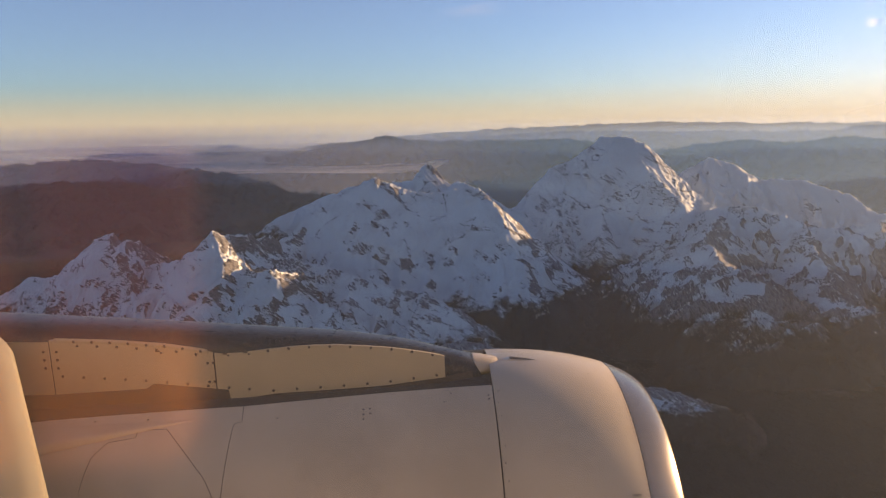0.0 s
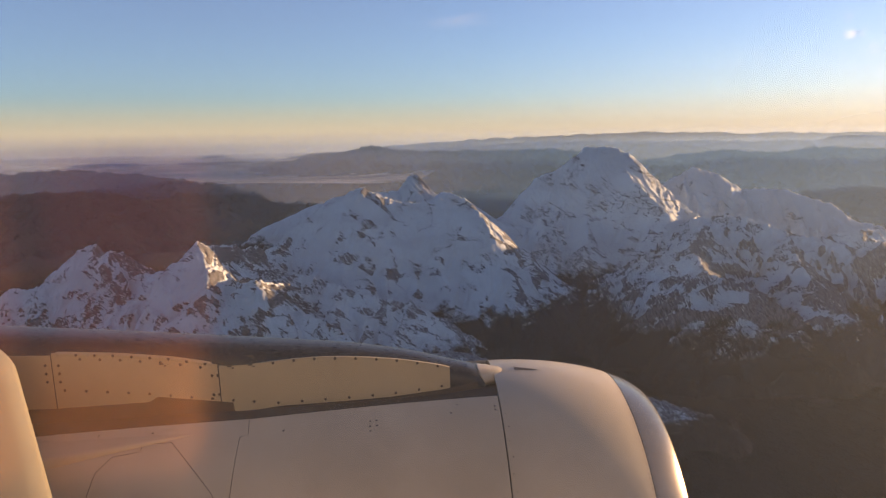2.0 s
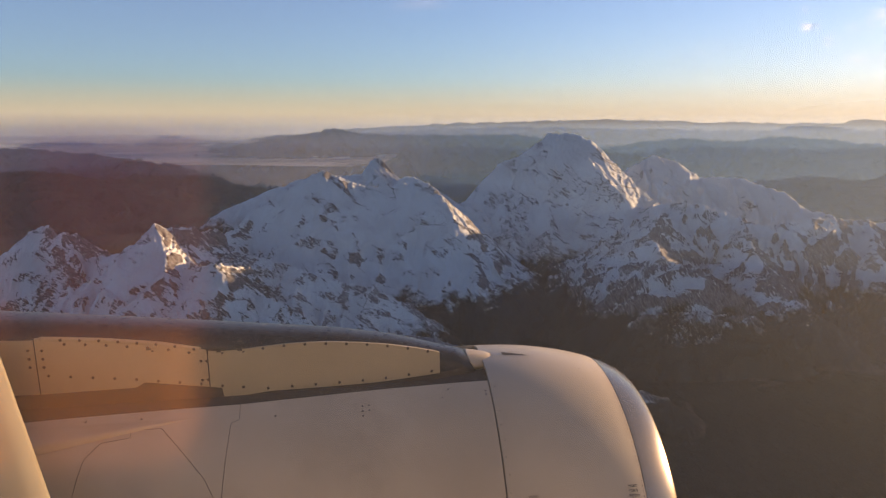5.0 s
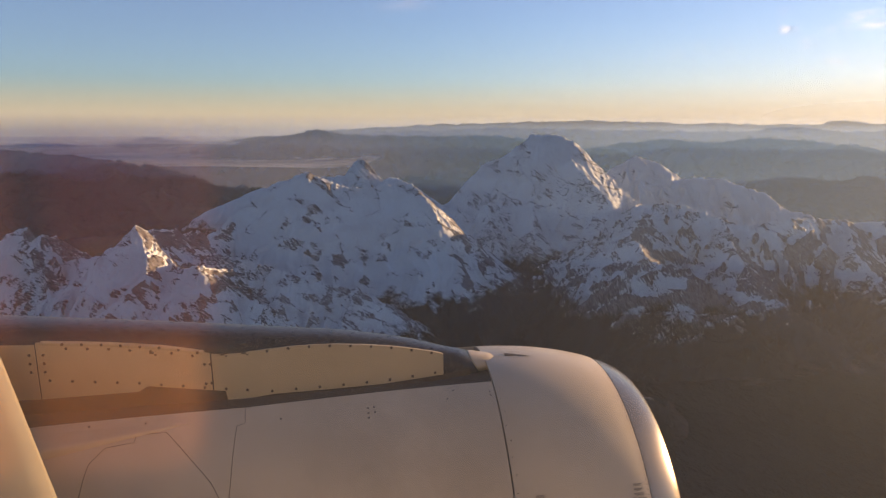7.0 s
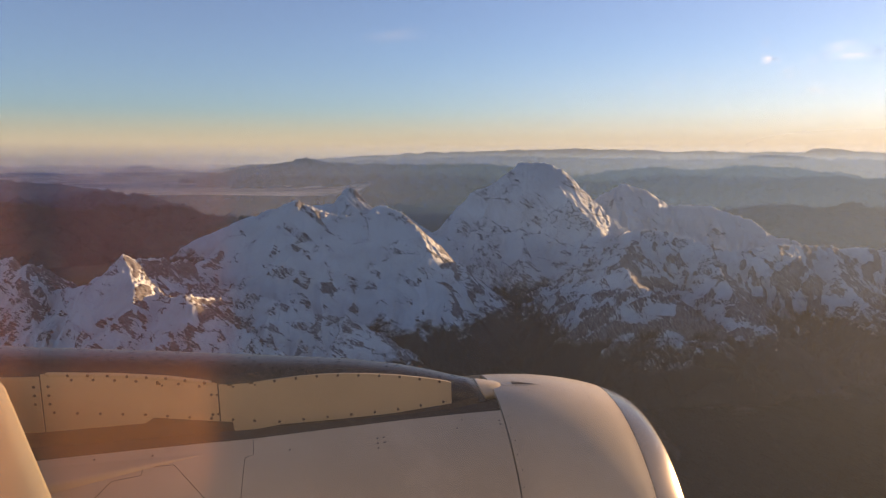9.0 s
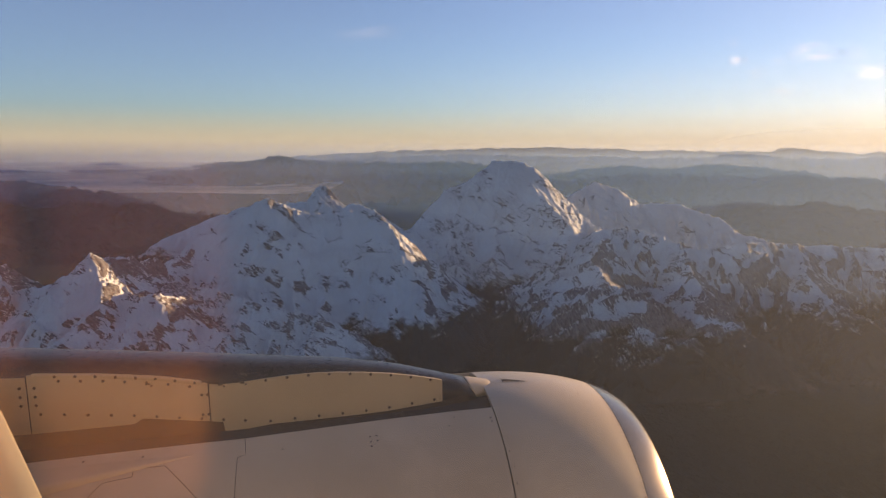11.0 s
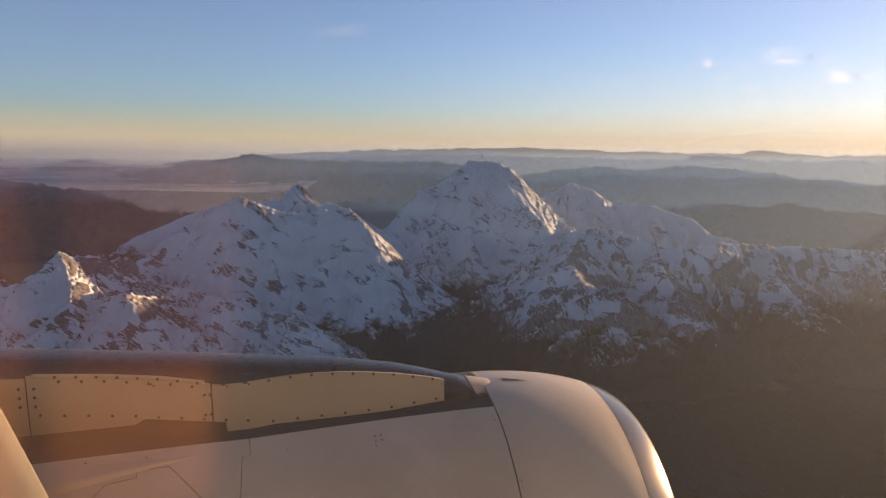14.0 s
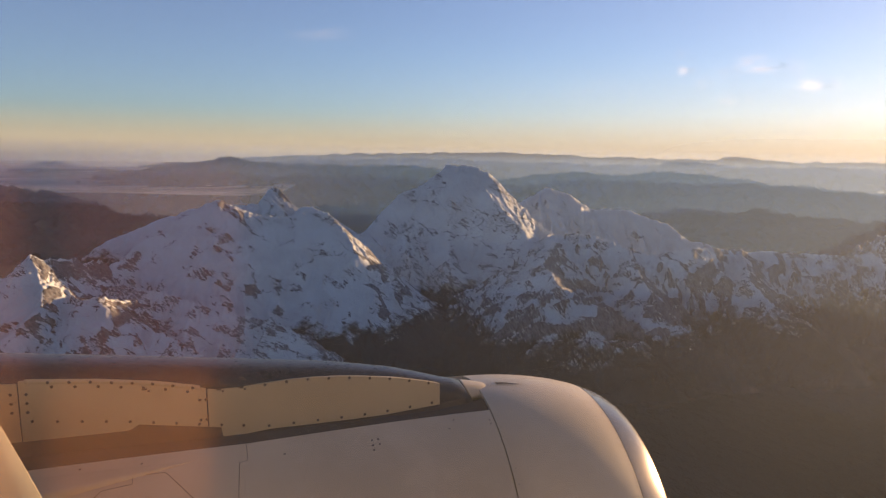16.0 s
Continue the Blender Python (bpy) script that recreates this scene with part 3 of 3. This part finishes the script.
cirrus(1532, 657, 658, 95, 0.08, m_cloud)
cirrus(3034, 715, 438, 110, 0.05, m_puff)

# ---- the aircraft ----
# engine frame: x along the nacelle towards its nose, z up, -y towards the cabin
aircraft = new("airliner")
aircraft.matrix_world = pose(0.301, 4.281, EYE - 2.66) @ pose(0, 0, 0, 0, 0, 7.165) @ pose(0, 0, 0, 0, -1.54, 0)
tagged(aircraft, "grey-white airliner engine, pylon, wing edge and fuselage side", "aircraft")
R_COWL, R_LIP, S_LIP, POW_P, POW_Q = 1.18, 0.936, 0.991, 2.118, 1.457


def cowl_radius(s):
    if s <= 0:
        return R_COWL - 0.012 * max(0.0, -s - 1.4) ** 2
    return R_LIP + (R_COWL - R_LIP) * max(0.0, 1 - (s / S_LIP) ** POW_P) ** (1 / POW_Q)


def slot(s):
    """Half angle of the slot in the cowl, under the pylon."""
    return radians(float(np.interp(-s, [0, 0.2, 0.63, 0.95, 1.42, 2.0, 2.5, 4.0], [16.2, 16.4, 17.4, 18.5, 20.2, 20.8, 21.3, 25])))


def shell(stations, open_top=False, n=96, thick=0.02, radius=cowl_radius):
    """A cowl of sheet metal round the engine's axis, with thickness and closed rims."""
    co, quads = [], []
    for inner in (0, 1):
        for s in stations:
            a0 = slot(s) if open_top else 0.0
            for k in range(n + 1):
                a = a0 + (2 * np.pi - 2 * a0) * k / n
                r = radius(s) - thick * inner
                co.append((s, -r * math.sin(a), r * math.cos(a)))
    m, w = len(stations), n + 1
    for i in range(m - 1):
        for k in range(n):
            p, q = i * w + k, (i + 1) * w + k
            quads.append((p, q, q + 1, p + 1))
            p, q = p + m * w, q + m * w
            quads.append((p, p + 1, q + 1, q))
    for i in (0, m - 1):
        for k in range(n):
            p, q = i * w + k, (m + i) * w + k
            quads.append((p, p + 1, q + 1, q) if i == 0 else (p, q, q + 1, p + 1))
    if open_top:
        for k in (0, n):
            for i in range(m - 1):
                p, q = i * w + k, (m + i) * w + k
                quads.append((p, q, q + w, p + w) if k == 0 else (p, p + w, q + w, q))
    me = grid_mesh("cowl", co, quads)
    bm = bmesh.new()
    bm.from_mesh(me)
    bmesh.ops.remove_doubles(bm, verts=bm.verts, dist=0.0003)
    for e in bm.edges:
        if len(e.link_faces) == 2 and e.calc_face_angle(0) > 0.9:
            e.smooth = False
    bm.to_mesh(me)
    bm.free()
    return me


part("inlet_cowl", shell(list(np.linspace(0.004, 0.772, 22))), m_cowl, aircraft, "smooth grey-white inlet cowl with a riveted edge")
part("fan_cowl", shell(list(np.linspace(-1.4235, -0.004, 16)), True), m_cowl, aircraft, "large plain grey-white fan cowl door")
part("reverser_cowl", shell(list(np.linspace(-4.0, -1.424, 20)), True), m_cowl, aircraft, "grey-white reverser cowl with a hatch outline")
lip_s = [0.778 + (S_LIP - 0.778) * math.sin(k / 24 * math.pi / 2) for k in range(25)]


def lip_mesh(n=128):
    prof = [(s, cowl_radius(s)) for s in lip_s]
    prof += [(S_LIP - 0.16 * (1 - math.cos(b)), R_LIP - 0.09 * math.sin(b)) for b in np.linspace(0.15, math.pi / 2, 10)]
    prof += [(0.5, 0.83), (0.1, 0.82), (-0.4, 0.84)]
    co, quads = [], []
    for s, r in prof:
        for k in range(n):
            a = 2 * np.pi * k / n
            co.append((s, -r * math.sin(a), r * math.cos(a)))
    for i in range(len(prof) - 1):
        for k in range(n):
            p, q, k2 = i * n, (i + 1) * n, (k + 1) % n
            quads.append((p + k, q + k, q + k2, p + k2))
    return grid_mesh("lip", co, quads)


part("inlet_lip", lip_mesh(), m_metal, aircraft, "polished bare metal inlet lip")
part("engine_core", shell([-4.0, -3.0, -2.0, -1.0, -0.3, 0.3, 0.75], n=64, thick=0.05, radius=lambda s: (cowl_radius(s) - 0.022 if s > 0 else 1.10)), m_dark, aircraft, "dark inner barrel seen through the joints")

# pylon fairing above the cowls
TOP_S = [-4.2, -2.86, -2.24, -1.59, -0.916, -0.567, -0.284, -0.085, -0.02, 0.04, 0.09]
TOP_Z = [1.715, 1.590, 1.531, 1.464, 1.394, 1.336, 1.266, 1.216, 1.204, 1.190, 1.170]
WID_S = [-4.2, -1.5, -0.8, -0.3, -0.06, 0.03, 0.07, 0.09]
WID_W = [0.24, 0.20, 0.175, 0.14, 0.118, 0.092, 0.060, 0.014]


def pylon_top(s):
    return float(np.interp(s, TOP_S, TOP_Z))


def pylon_wide(s):
    return float(np.interp(s, WID_S, WID_W))


def pylon_section(s, base, lean=0.0):
    w, z = pylon_wide(s), pylon_top(s)
    drop = min(0.11, 0.75 * w)
    half = [(w, base), (w, z - drop)] + [(w * math.cos(b) ** 0.7, z - drop + drop * math.sin(b) ** 0.9) for b in np.linspace(0.12, math.pi / 2 - 0.001, 9)]
    return [(s - lean * (h - 1.16), -o, h) for o, h in half] + [(s - lean * (h - 1.16), o, h) for o, h in reversed(half[:-1])]


def loft(sections, cap=True):
    n = len(sections[0])
    co = [p for sec in sections for p in sec]
    quads = [(i * n + k, i * n + k + 1, (i + 1) * n + k + 1, (i + 1) * n + k) for i in range(len(sections) - 1) for k in range(n - 1)]
    faces = [tuple(reversed(q)) for q in quads]
    if cap:
        faces += [tuple(range(n)), tuple(reversed(range((len(sections) - 1) * n, len(sections) * n)))]
    return grid_mesh("loft", co, faces)


pylon = part("pylon", loft([pylon_section(s, 0.98, 0.6 * min(1, max(0, (s + 0.4) / 0.33))) for s in np.linspace(-4.2, -0.075, 60)]), m_grey, aircraft, "dark grey rounded pylon fairing with cream side panels")
part("nose_cap", loft([pylon_section(s, 1.146 + 0.012 * (s + 0.069) / 0.159, 0.6 * (0.09 - s) / 0.16) for s in np.linspace(-0.069, 0.09, 18)]), m_cowl, pylon, "pale pointed nose cap of the fairing")


def side_plate(s0, s1, top, low, proud=0.005, n=150):
    """A thin plate on the cabin side of the pylon, between two edge lines."""
    ss = np.linspace(s0, s1, n)
    co, faces = [], []
    for s in ss:
        w = pylon_wide(s)
        a, b = float(np.interp(s, *top)), float(np.interp(s, *low))
        for k in range(5):
            co.append((s, -w - proud, b + (a - b) * k / 4))
        co.append((s, -w + 0.01, a))
        co.append((s, -w + 0.01, b))
    for i in range(n - 1):
        p, q = i * 7, (i + 1) * 7
        for k in range(4):
            faces.append((p + k, q + k, q + k + 1, p + k + 1))
        faces.append((p + 4, q + 4, q + 5, p + 5))
        faces.append((p + 6, q + 6, q, p))
    e = (n - 1) * 7
    faces += [(0, 1, 2, 3, 4, 5, 6), (e + 6, e + 5, e + 4, e + 3, e + 2, e + 1, e)]
    return grid_mesh("plate", co, faces, False)


TOP_A = ([-2.58, -2.2, -1.9, -1.64], [1.497, 1.466, 1.427, 1.373])
LOW_A = ([-2.58, -2.05, -2.0, -1.64], [1.163, 1.169, 1.199, 1.146])
RIV_A = ([-2.58, -2.05, -1.45], [1.278, 1.220, 1.132])
TOP_B = ([-1.63, -1.55, -1.47, -1.32, -1.18, -1.05, -0.91, -0.75, -0.58, -0.45, -0.36, -0.30, -0.27], [1.366, 1.361, 1.362, 1.372, 1.380, 1.381, 1.375, 1.359, 1.334, 1.307, 1.286, 1.270, 1.258])
LOW_B = ([-1.63, -1.568, -1.562, -1.45, -1.29, -0.95, -0.62, -0.27], [1.145, 1.135, 1.08, 1.079, 1.095, 1.097, 1.102, 1.126])
TOP_C = ([-4.0, -2.59], [1.56, 1.484])
LOW_C = ([-4.0, -2.59], [1.20, 1.163])
part("side_panel", side_plate(-2.58, -1.64, TOP_A, LOW_A), m_cream, pylon, "cream riveted access panel")
part("side_panel", side_plate(-1.632, -0.27, TOP_B, LOW_B), m_cream, pylon, "long tapering cream access panel")
part("side_panel", side_plate(-4.0, -2.588, TOP_C, LOW_C), m_cream, pylon, "cream panel near the wing")
# pylon side below the panels, its shade painted as a dark strip
part("lower_fairing", side_plate(-4.0, -0.1, ([-4, -2.58, -2.05, -2.0, -1.568, -1.562, -1.45, -1.29, -0.95, -0.62, -0.27, -0.1], [1.20, 1.165, 1.170, 1.200, 1.136, 1.081, 1.080, 1.096, 1.098, 1.103, 1.127, 1.15]), ([-4, 0], [0.99, 0.99]), 0.003), m_dark, pylon, "pylon side under the panels, painted dark as if shaded")


def disc(r, h, n=10):
    co = [(r * math.cos(2 * math.pi * k / n), 0, r * math.sin(2 * math.pi * k / n)) for k in range(n)]
    co += [(0.8 * x, -h, 0.8 * z) for x, _, z in co]
    return grid_mesh("disc", co, [tuple(range(n, 2 * n))] + [(k, (k + 1) % n, n + (k + 1) % n, n + k) for k in range(n)], False)


def bead_mesh(s0, s1, line, off, r=0.016, n=40):
    """A half-round cream bead along the top edge of a panel."""
    secs = []
    for s in np.linspace(s0, s1, n):
        z, w = float(np.interp(s, *line)) + off, pylon_wide(s)
        secs.append([(s, -w - r * 0.55 * math.sin(b), z - r * math.cos(b)) for b in np.linspace(0, math.pi, 9)])
    return loft(secs)


part("edge_bead", bead_mesh(-2.55, -1.67, TOP_A, -0.002, 0.015), m_cream, pylon, "cream rounded bead above the access panel")
rivet_mesh = disc(0.0092, 0.003)
rivet_mesh.materials.append(m_fast)


def rivets(s0, s1, line, off, count, proud=0.005):
    for s in np.linspace(s0, s1, count):
        ob = part("fastener", rivet_mesh, None, pylon)
        ob.location = (s, -pylon_wide(s) - proud, float(np.interp(s, *line)) + off)


rivets(-2.437, -1.708, TOP_A, -0.004, 8, 0.0085)
rivets(-2.42, -1.738, TOP_A, -0.030, 7)
rivets(-2.527, -1.444, RIV_A, 0.0, 10)
rivets(-1.316, -0.342, TOP_B, -0.010, 9)
rivets(-1.303, -0.322, LOW_B, 0.020, 8)
for s, heights in ((-2.62, (0.05, 0.10, 0.15)), (-2.545, (0.05, 0.10, 0.15)), (-1.675, (0.025, 0.143)), (-1.642, (0.03, 0.146))):
    for z in heights:
        ob = part("fastener", rivet_mesh, None, pylon)
        ob.location = (s, -pylon_wide(s) - 0.005, float(np.interp(s, *RIV_A)) + z)


def latch_mesh():
    bm = bmesh.new()
    for x, w in ((0.0, 0.026), (0.02, 0.012)):
        m = Matrix.Translation((x, -0.004, -0.6 * x)) @ Matrix.Diagonal((w, 0.008, 0.010, 1))
        bmesh.ops.create_cube(bm, size=1, matrix=m)
    bmesh.ops.bevel(bm, geom=bm.edges[:], offset=0.0015, segments=1, affect="EDGES")
    me = bpy.data.meshes.new("latch")
    bm.to_mesh(me)
    bm.free()
    me.materials.append(m_fast)
    return me


latch_data = latch_mesh()
for s, z in ((-1.569, 1.361), (-1.448, 1.362), (-1.445, 1.416), (-1.959, 1.398)):
    latch = part("latch", latch_data, None, pylon)
    latch.location = (s, -pylon_wide(s) - 0.004, z)


def on_cowl(s, deg, lift=0.0):
    r, a = cowl_radius(s) + lift, radians(deg)
    return Vector((s, -r * math.sin(a), r * math.cos(a)))


def seam(points, width=0.0032):
    """A dark joint line lying on the cowl, through (station, degrees) points."""
    dense = []
    for (s0, d0), (s1, d1) in zip(points[:-1], points[1:]):
        n = max(2, int(math.hypot(s1 - s0, (d1 - d0) * 0.02) / 0.03))
        dense += [(s0 + (s1 - s0) * k / n, d0 + (d1 - d0) * k / n) for k in range(n)]
    dense.append(points[-1])
    pos = [on_cowl(s, d, 0.0015) for s, d in dense]
    co, quads = [], []
    for i, p in enumerate(pos):
        t = (pos[min(i + 1, len(pos) - 1)] - pos[max(i - 1, 0)]).normalized()
        out = Vector((0, p.y, p.z)).normalized()
        side = t.cross(out) * width / 2
        co += [p - side, p + side]
    for i in range(len(pos) - 1):
        quads.append((2 * i, 2 * i + 1, 2 * i + 3, 2 * i + 2))
    return grid_mesh("seam", co, quads)


part("hatch_joint", seam([(-2.2, 44), (-2.196, 39.3), (-2.189, 35), (-2.126, 30.5), (-1.98, 29.5), (-1.984, 27.2), (-1.825, 27.1), (-1.554, 42.4), (-1.5, 47)]), m_fast, aircraft)
part("panel_joint", seam([(-1.427, 20), (-1.412, 26), (-1.456, 26.7), (-1.456, 60)]), m_fast, aircraft)

dot_mesh = disc(0.0042, 0.0003, 8)
dot_mesh.materials.append(m_fast)


def dot(s_at, deg, size=1.0):
    """A small fastener head set flush in the cowl."""
    ob = part("rivet", dot_mesh, None, aircraft)
    ob.matrix_local = Matrix.Translation(on_cowl(s_at, deg, 0.0004)) @ pose(0, 0, 0, deg - 90, 0, 0) @ Matrix.Diagonal((size, 1, size, 1))


for k in range(44):
    dot(0.761, 3 + 1.45 * k, 0.85)
for k in range(9):
    dot(0.022 if k % 2 else 0.03, 19 + 4.6 * k, 1.1)
for s_at, deg in ((-0.740, 23.7), (-0.739, 25.5), (-0.737, 27.1), (-0.705, 23.5), (-0.701, 25.3), (-1.22, 25.3), (-0.284, 22.3), (-0.244, 19.1),
                  (-0.03, 20.5), (-0.03, 22.0), (0.22, 6.0), (0.60, 8.0), (-2.25, 23.0), (-1.95, 23.4)):
    dot(s_at, deg, 1.6)


def scoop(s0, s1, d0, d1, lift, n=14):
    """A flush air scoop on the cowl: a dark ramp that narrows to a point."""
    co = []
    for i in range(n + 1):
        u = i / n
        for k in range(5):
            d = d1 + (d0 - d1) * (1 - u ** 1.4) * (1 - k / 4)
            co.append(on_cowl(s0 + (s1 - s0) * u, d, 0.001 + lift * math.sin(math.pi * k / 4)))
    return grid_mesh("scoop", co, [(i * 5 + k, (i + 1) * 5 + k, (i + 1) * 5 + k + 1, i * 5 + k + 1) for i in range(n) for k in range(4)])


def light_wedge_mesh(n=30, m=8):
    """A long tapering wedge added on the reverser cowl, its flat upper face tilted to look lit."""
    co, quads = [], []
    for i in range(n + 1):
        u = i / n
        s_at = -1.68 - 1.5 * u
        low = 24.6 + 16.0 * u
        for k in range(m + 1):
            v = k / m
            rise = 0.06 * u ** 0.8 * min(v / 0.85, (1 - v) / 0.15)
            co.append(on_cowl(s_at, 24.2 + (low - 24.2) * v, 0.001 + rise))
    quads = [(i * (m + 1) + k, i * (m + 1) + k + 1, (i + 1) * (m + 1) + k + 1, (i + 1) * (m + 1) + k) for i in range(n) for k in range(m)]
    return grid_mesh("light_wedge_mesh", co, quads)


# added shape: its upward tilt makes the bright streak on the plain cowl
part("light_wedge", light_wedge_mesh(), m_cowl, aircraft, "added tapering wedge that makes a bright streak on the reverser cowl")
part("vent", scoop(0.14, 0.29, -1.6, 1.2, 0.002), m_dark, aircraft, "flush dark vent on top of the inlet cowl")
part("vent_joint", seam([(0.05, -1.0), (0.08, 2.0), (0.20, 2.3), (0.31, 1.2)], 0.004), m_fast, aircraft)


def stencil(text, s_at, deg, height):
    """Stencilled words lying on the cowl."""
    cu = bpy.data.curves.new("stencil", "FONT")
    cu.body, cu.size, cu.align_x, cu.extrude, cu.offset = text, height, "CENTER", 0.0002, 0.0005
    ob = new("stencil_text", cu)
    cu.materials.append(m_ink)
    ob.parent = aircraft
    along = (on_cowl(s_at + 0.02, deg) - on_cowl(s_at - 0.02, deg)).normalized()
    up = Vector((0, math.cos(radians(deg)), math.sin(radians(deg))))
    out = along.cross(up)
    ob.matrix_local = Matrix.Translation(on_cowl(s_at, deg, 0.0045)) @ Matrix((along, up, out)).transposed().to_4x4()


for k, word in enumerate(("HOIST", "POINT", "PUNTO", "DE IZADO")):
    stencil(word, 0.70, 51.2 + 1.3 * k, 0.019)
    stencil(word, 0.140, 52.7 + 1.3 * k, 0.019)

# joint that runs over the pylon
def hoop_mesh(s, lean=0.10):
    secs = [pylon_section(s - 0.003, 1.20, lean), pylon_section(s + 0.003, 1.20, lean)]
    secs = [[(x, y * 1.012, 1.2 + (z - 1.2) * 1.006) for x, y, z in sec] for sec in secs]
    return loft(secs, False)


part("fairing_joint", hoop_mesh(-2.57), m_fast, pylon)

# wing leading edge
def wing_mesh():
    secs = []
    for k in range(48):
        u = -2.6 + 9.7 * k / 47
        le = Vector((-1.69, 2.82, -1.58)) + min(u, 0.7) * Vector((-0.91, 1.0, 0.49)) + max(u - 0.7, 0.0) * Vector((-1.15, 0.96, 0.09))
        th, chord = 0.30 - 0.014 * u, 5.5 - 0.35 * u
        sec = []
        for b in np.linspace(-math.pi, math.pi, 41):
            c = 0.5 * (1 - math.cos(b))
            t = th * (1.48 * math.sqrt(c) - 0.63 * c - 1.76 * c * c + 1.42 * c ** 3 - 0.51 * c ** 4)
            sec.append((le.x - chord * c, le.y, le.z + (t * 1.6 if b < 0 else -t * 1.4)))
        secs.append(sec)
    return loft(secs)


wing = part("wing", wing_mesh(), m_wing, aircraft, "cream sunlit leading edge of the wing")
wing.matrix_parent_inverse = aircraft.matrix_world.inverted() @ pose(0, 0, EYE)


CABIN = pose(0, 0, EYE, 0, 0, 7.165)
R_OUT, R_IN, Y_MID, Z_MID = 1.98, 1.90, -1.88, -0.35


def fuselage_mesh(n=96):
    """A length of the cabin tube, with a wall of some thickness and the window opening cut through it."""
    xs = sorted(list(np.linspace(-9.0, 4.2, 20)) + [-1.15, 1.15])
    a_low, a_high = math.asin(0.02 / R_OUT), math.asin(0.63 / R_OUT)
    angles = sorted([2 * math.pi * k / n for k in range(n) if not (0 < k / n * 2 * math.pi < a_high + 0.02)] + [a_low, a_high])
    m = len(angles)
    bm = bmesh.new()
    rings = [[[bm.verts.new((x, Y_MID + r * math.cos(a), Z_MID + r * math.sin(a))) for a in angles] for x in xs] for r in (R_OUT, R_IN)]
    hole = angles.index(a_low)

    def is_open(i, k):
        return 0 <= i < len(xs) - 1 and k % m == hole and xs[i] > -1.2 and xs[i + 1] < 1.2

    for i in range(len(xs) - 1):
        for k in range(m):
            k2 = (k + 1) % m
            o, q = rings
            if is_open(i, k):
                continue
            bm.faces.new((o[i][k2], o[i][k], o[i + 1][k], o[i + 1][k2]))
            bm.faces.new((q[i][k], q[i][k2], q[i + 1][k2], q[i + 1][k])).material_index = 1
            for kk, other in ((k, k - 1), (k2, k + 1)):
                if is_open(i, other):
                    bm.faces.new((o[i][kk], q[i][kk], q[i + 1][kk], o[i + 1][kk]))
            for ii, other in ((i, i - 1), (i + 1, i + 1)):
                if is_open(other, k):
                    bm.faces.new((o[ii][k], o[ii][k2], q[ii][k2], q[ii][k]))
    for i in (0, len(xs) - 1):
        for k in range(m):
            k2 = (k + 1) % m
            bm.faces.new((rings[0][i][k], rings[0][i][k2], rings[1][i][k2], rings[1][i][k]))
    bmesh.ops.recalc_face_normals(bm, faces=bm.faces[:])
    me = bpy.data.meshes.new("fuselage")
    bm.to_mesh(me)
    bm.free()
    me.materials.append(m_white)
    me.materials.append(m_lining)
    return me


# unseen hull: white bounces sun to the cowl, open end lights the seats
fus = part("fuselage", fuselage_mesh(), None, aircraft, "white fuselage side around the window seat")
fus.matrix_parent_inverse = aircraft.matrix_world.inverted() @ CABIN


def rounded_box(w, d, h, r, at=(0, 0, 0), lean=0.0):
    bm = bmesh.new()
    bmesh.ops.create_cube(bm, size=1, matrix=Matrix.Translation(at) @ pose(0, 0, 0, 0, lean, 0) @ Matrix.Diagonal((w, d, h, 1)))
    bmesh.ops.bevel(bm, geom=bm.edges[:], offset=r, segments=3, affect="EDGES")
    me = bpy.data.meshes.new("cushion")
    bm.to_mesh(me)
    bm.free()
    return me


floor_me = rounded_box(9.2, 2.9, 0.04, 0.008, (-0.3, Y_MID, -1.62))
cabin_floor = part("cabin_floor", floor_me, m_carpet, aircraft, "dark cabin carpet")
cabin_floor.matrix_parent_inverse = aircraft.matrix_world.inverted() @ CABIN


def reflected_seat():
    """A wide seat in its side shell, which faces forward; added unseen for its reflection."""
    seat = tagged(new("reflected_seat"), "red seat in a rounded shell, added unseen for its reflection", "seat", "seats across the aisle")
    part("side_shell", rounded_box(0.72, 0.10, 0.92, 0.045, (-0.40, 0, 1.10)), m_seat, seat)
    part("backrest", rounded_box(0.14, 0.46, 0.90, 0.06, (-0.62, -0.30, 1.06), -10), m_seat, seat)
    part("seat_cushion", rounded_box(0.50, 0.44, 0.16, 0.05, (-0.40, -0.29, 0.56)), m_seat, seat)
    part("seat_base", rounded_box(0.66, 0.42, 0.62, 0.03, (-0.52, -0.18, 0.312)), m_tan, seat, "tan base added for an orange reflection")
    return seat


# added rows, turned towards the sun so that the pane mirrors a red glow
first_seat = reflected_seat()
first_seat.matrix_basis = CABIN @ pose(-0.57, -3.0, -1.602, 0, 0, -6)
for row in (1, 2):
    copy_thing(first_seat, CABIN @ pose(-0.57 - 0.80 * row, -3.05, -1.602, 0, 0, -30))

# cabin window pane, dusty and scratched, close before the eye
def pane_mesh():
    co = [(x, y, z) for y in (0.10, 0.104) for x, z in ((-1.14, -0.32), (1.14, -0.32), (1.14, 0.27), (-1.14, 0.27))]
    return grid_mesh("pane", co, [(0, 1, 2, 3), (7, 6, 5, 4), (0, 4, 5, 1), (1, 5, 6, 2), (2, 6, 7, 3), (3, 7, 4, 0)], False)


pane = part("window_pane", pane_mesh(), m_dust, aircraft, "dusty cabin window pane in low sunlight")
pane.matrix_parent_inverse = aircraft.matrix_world.inverted() @ CABIN
pane.visible_shadow = False
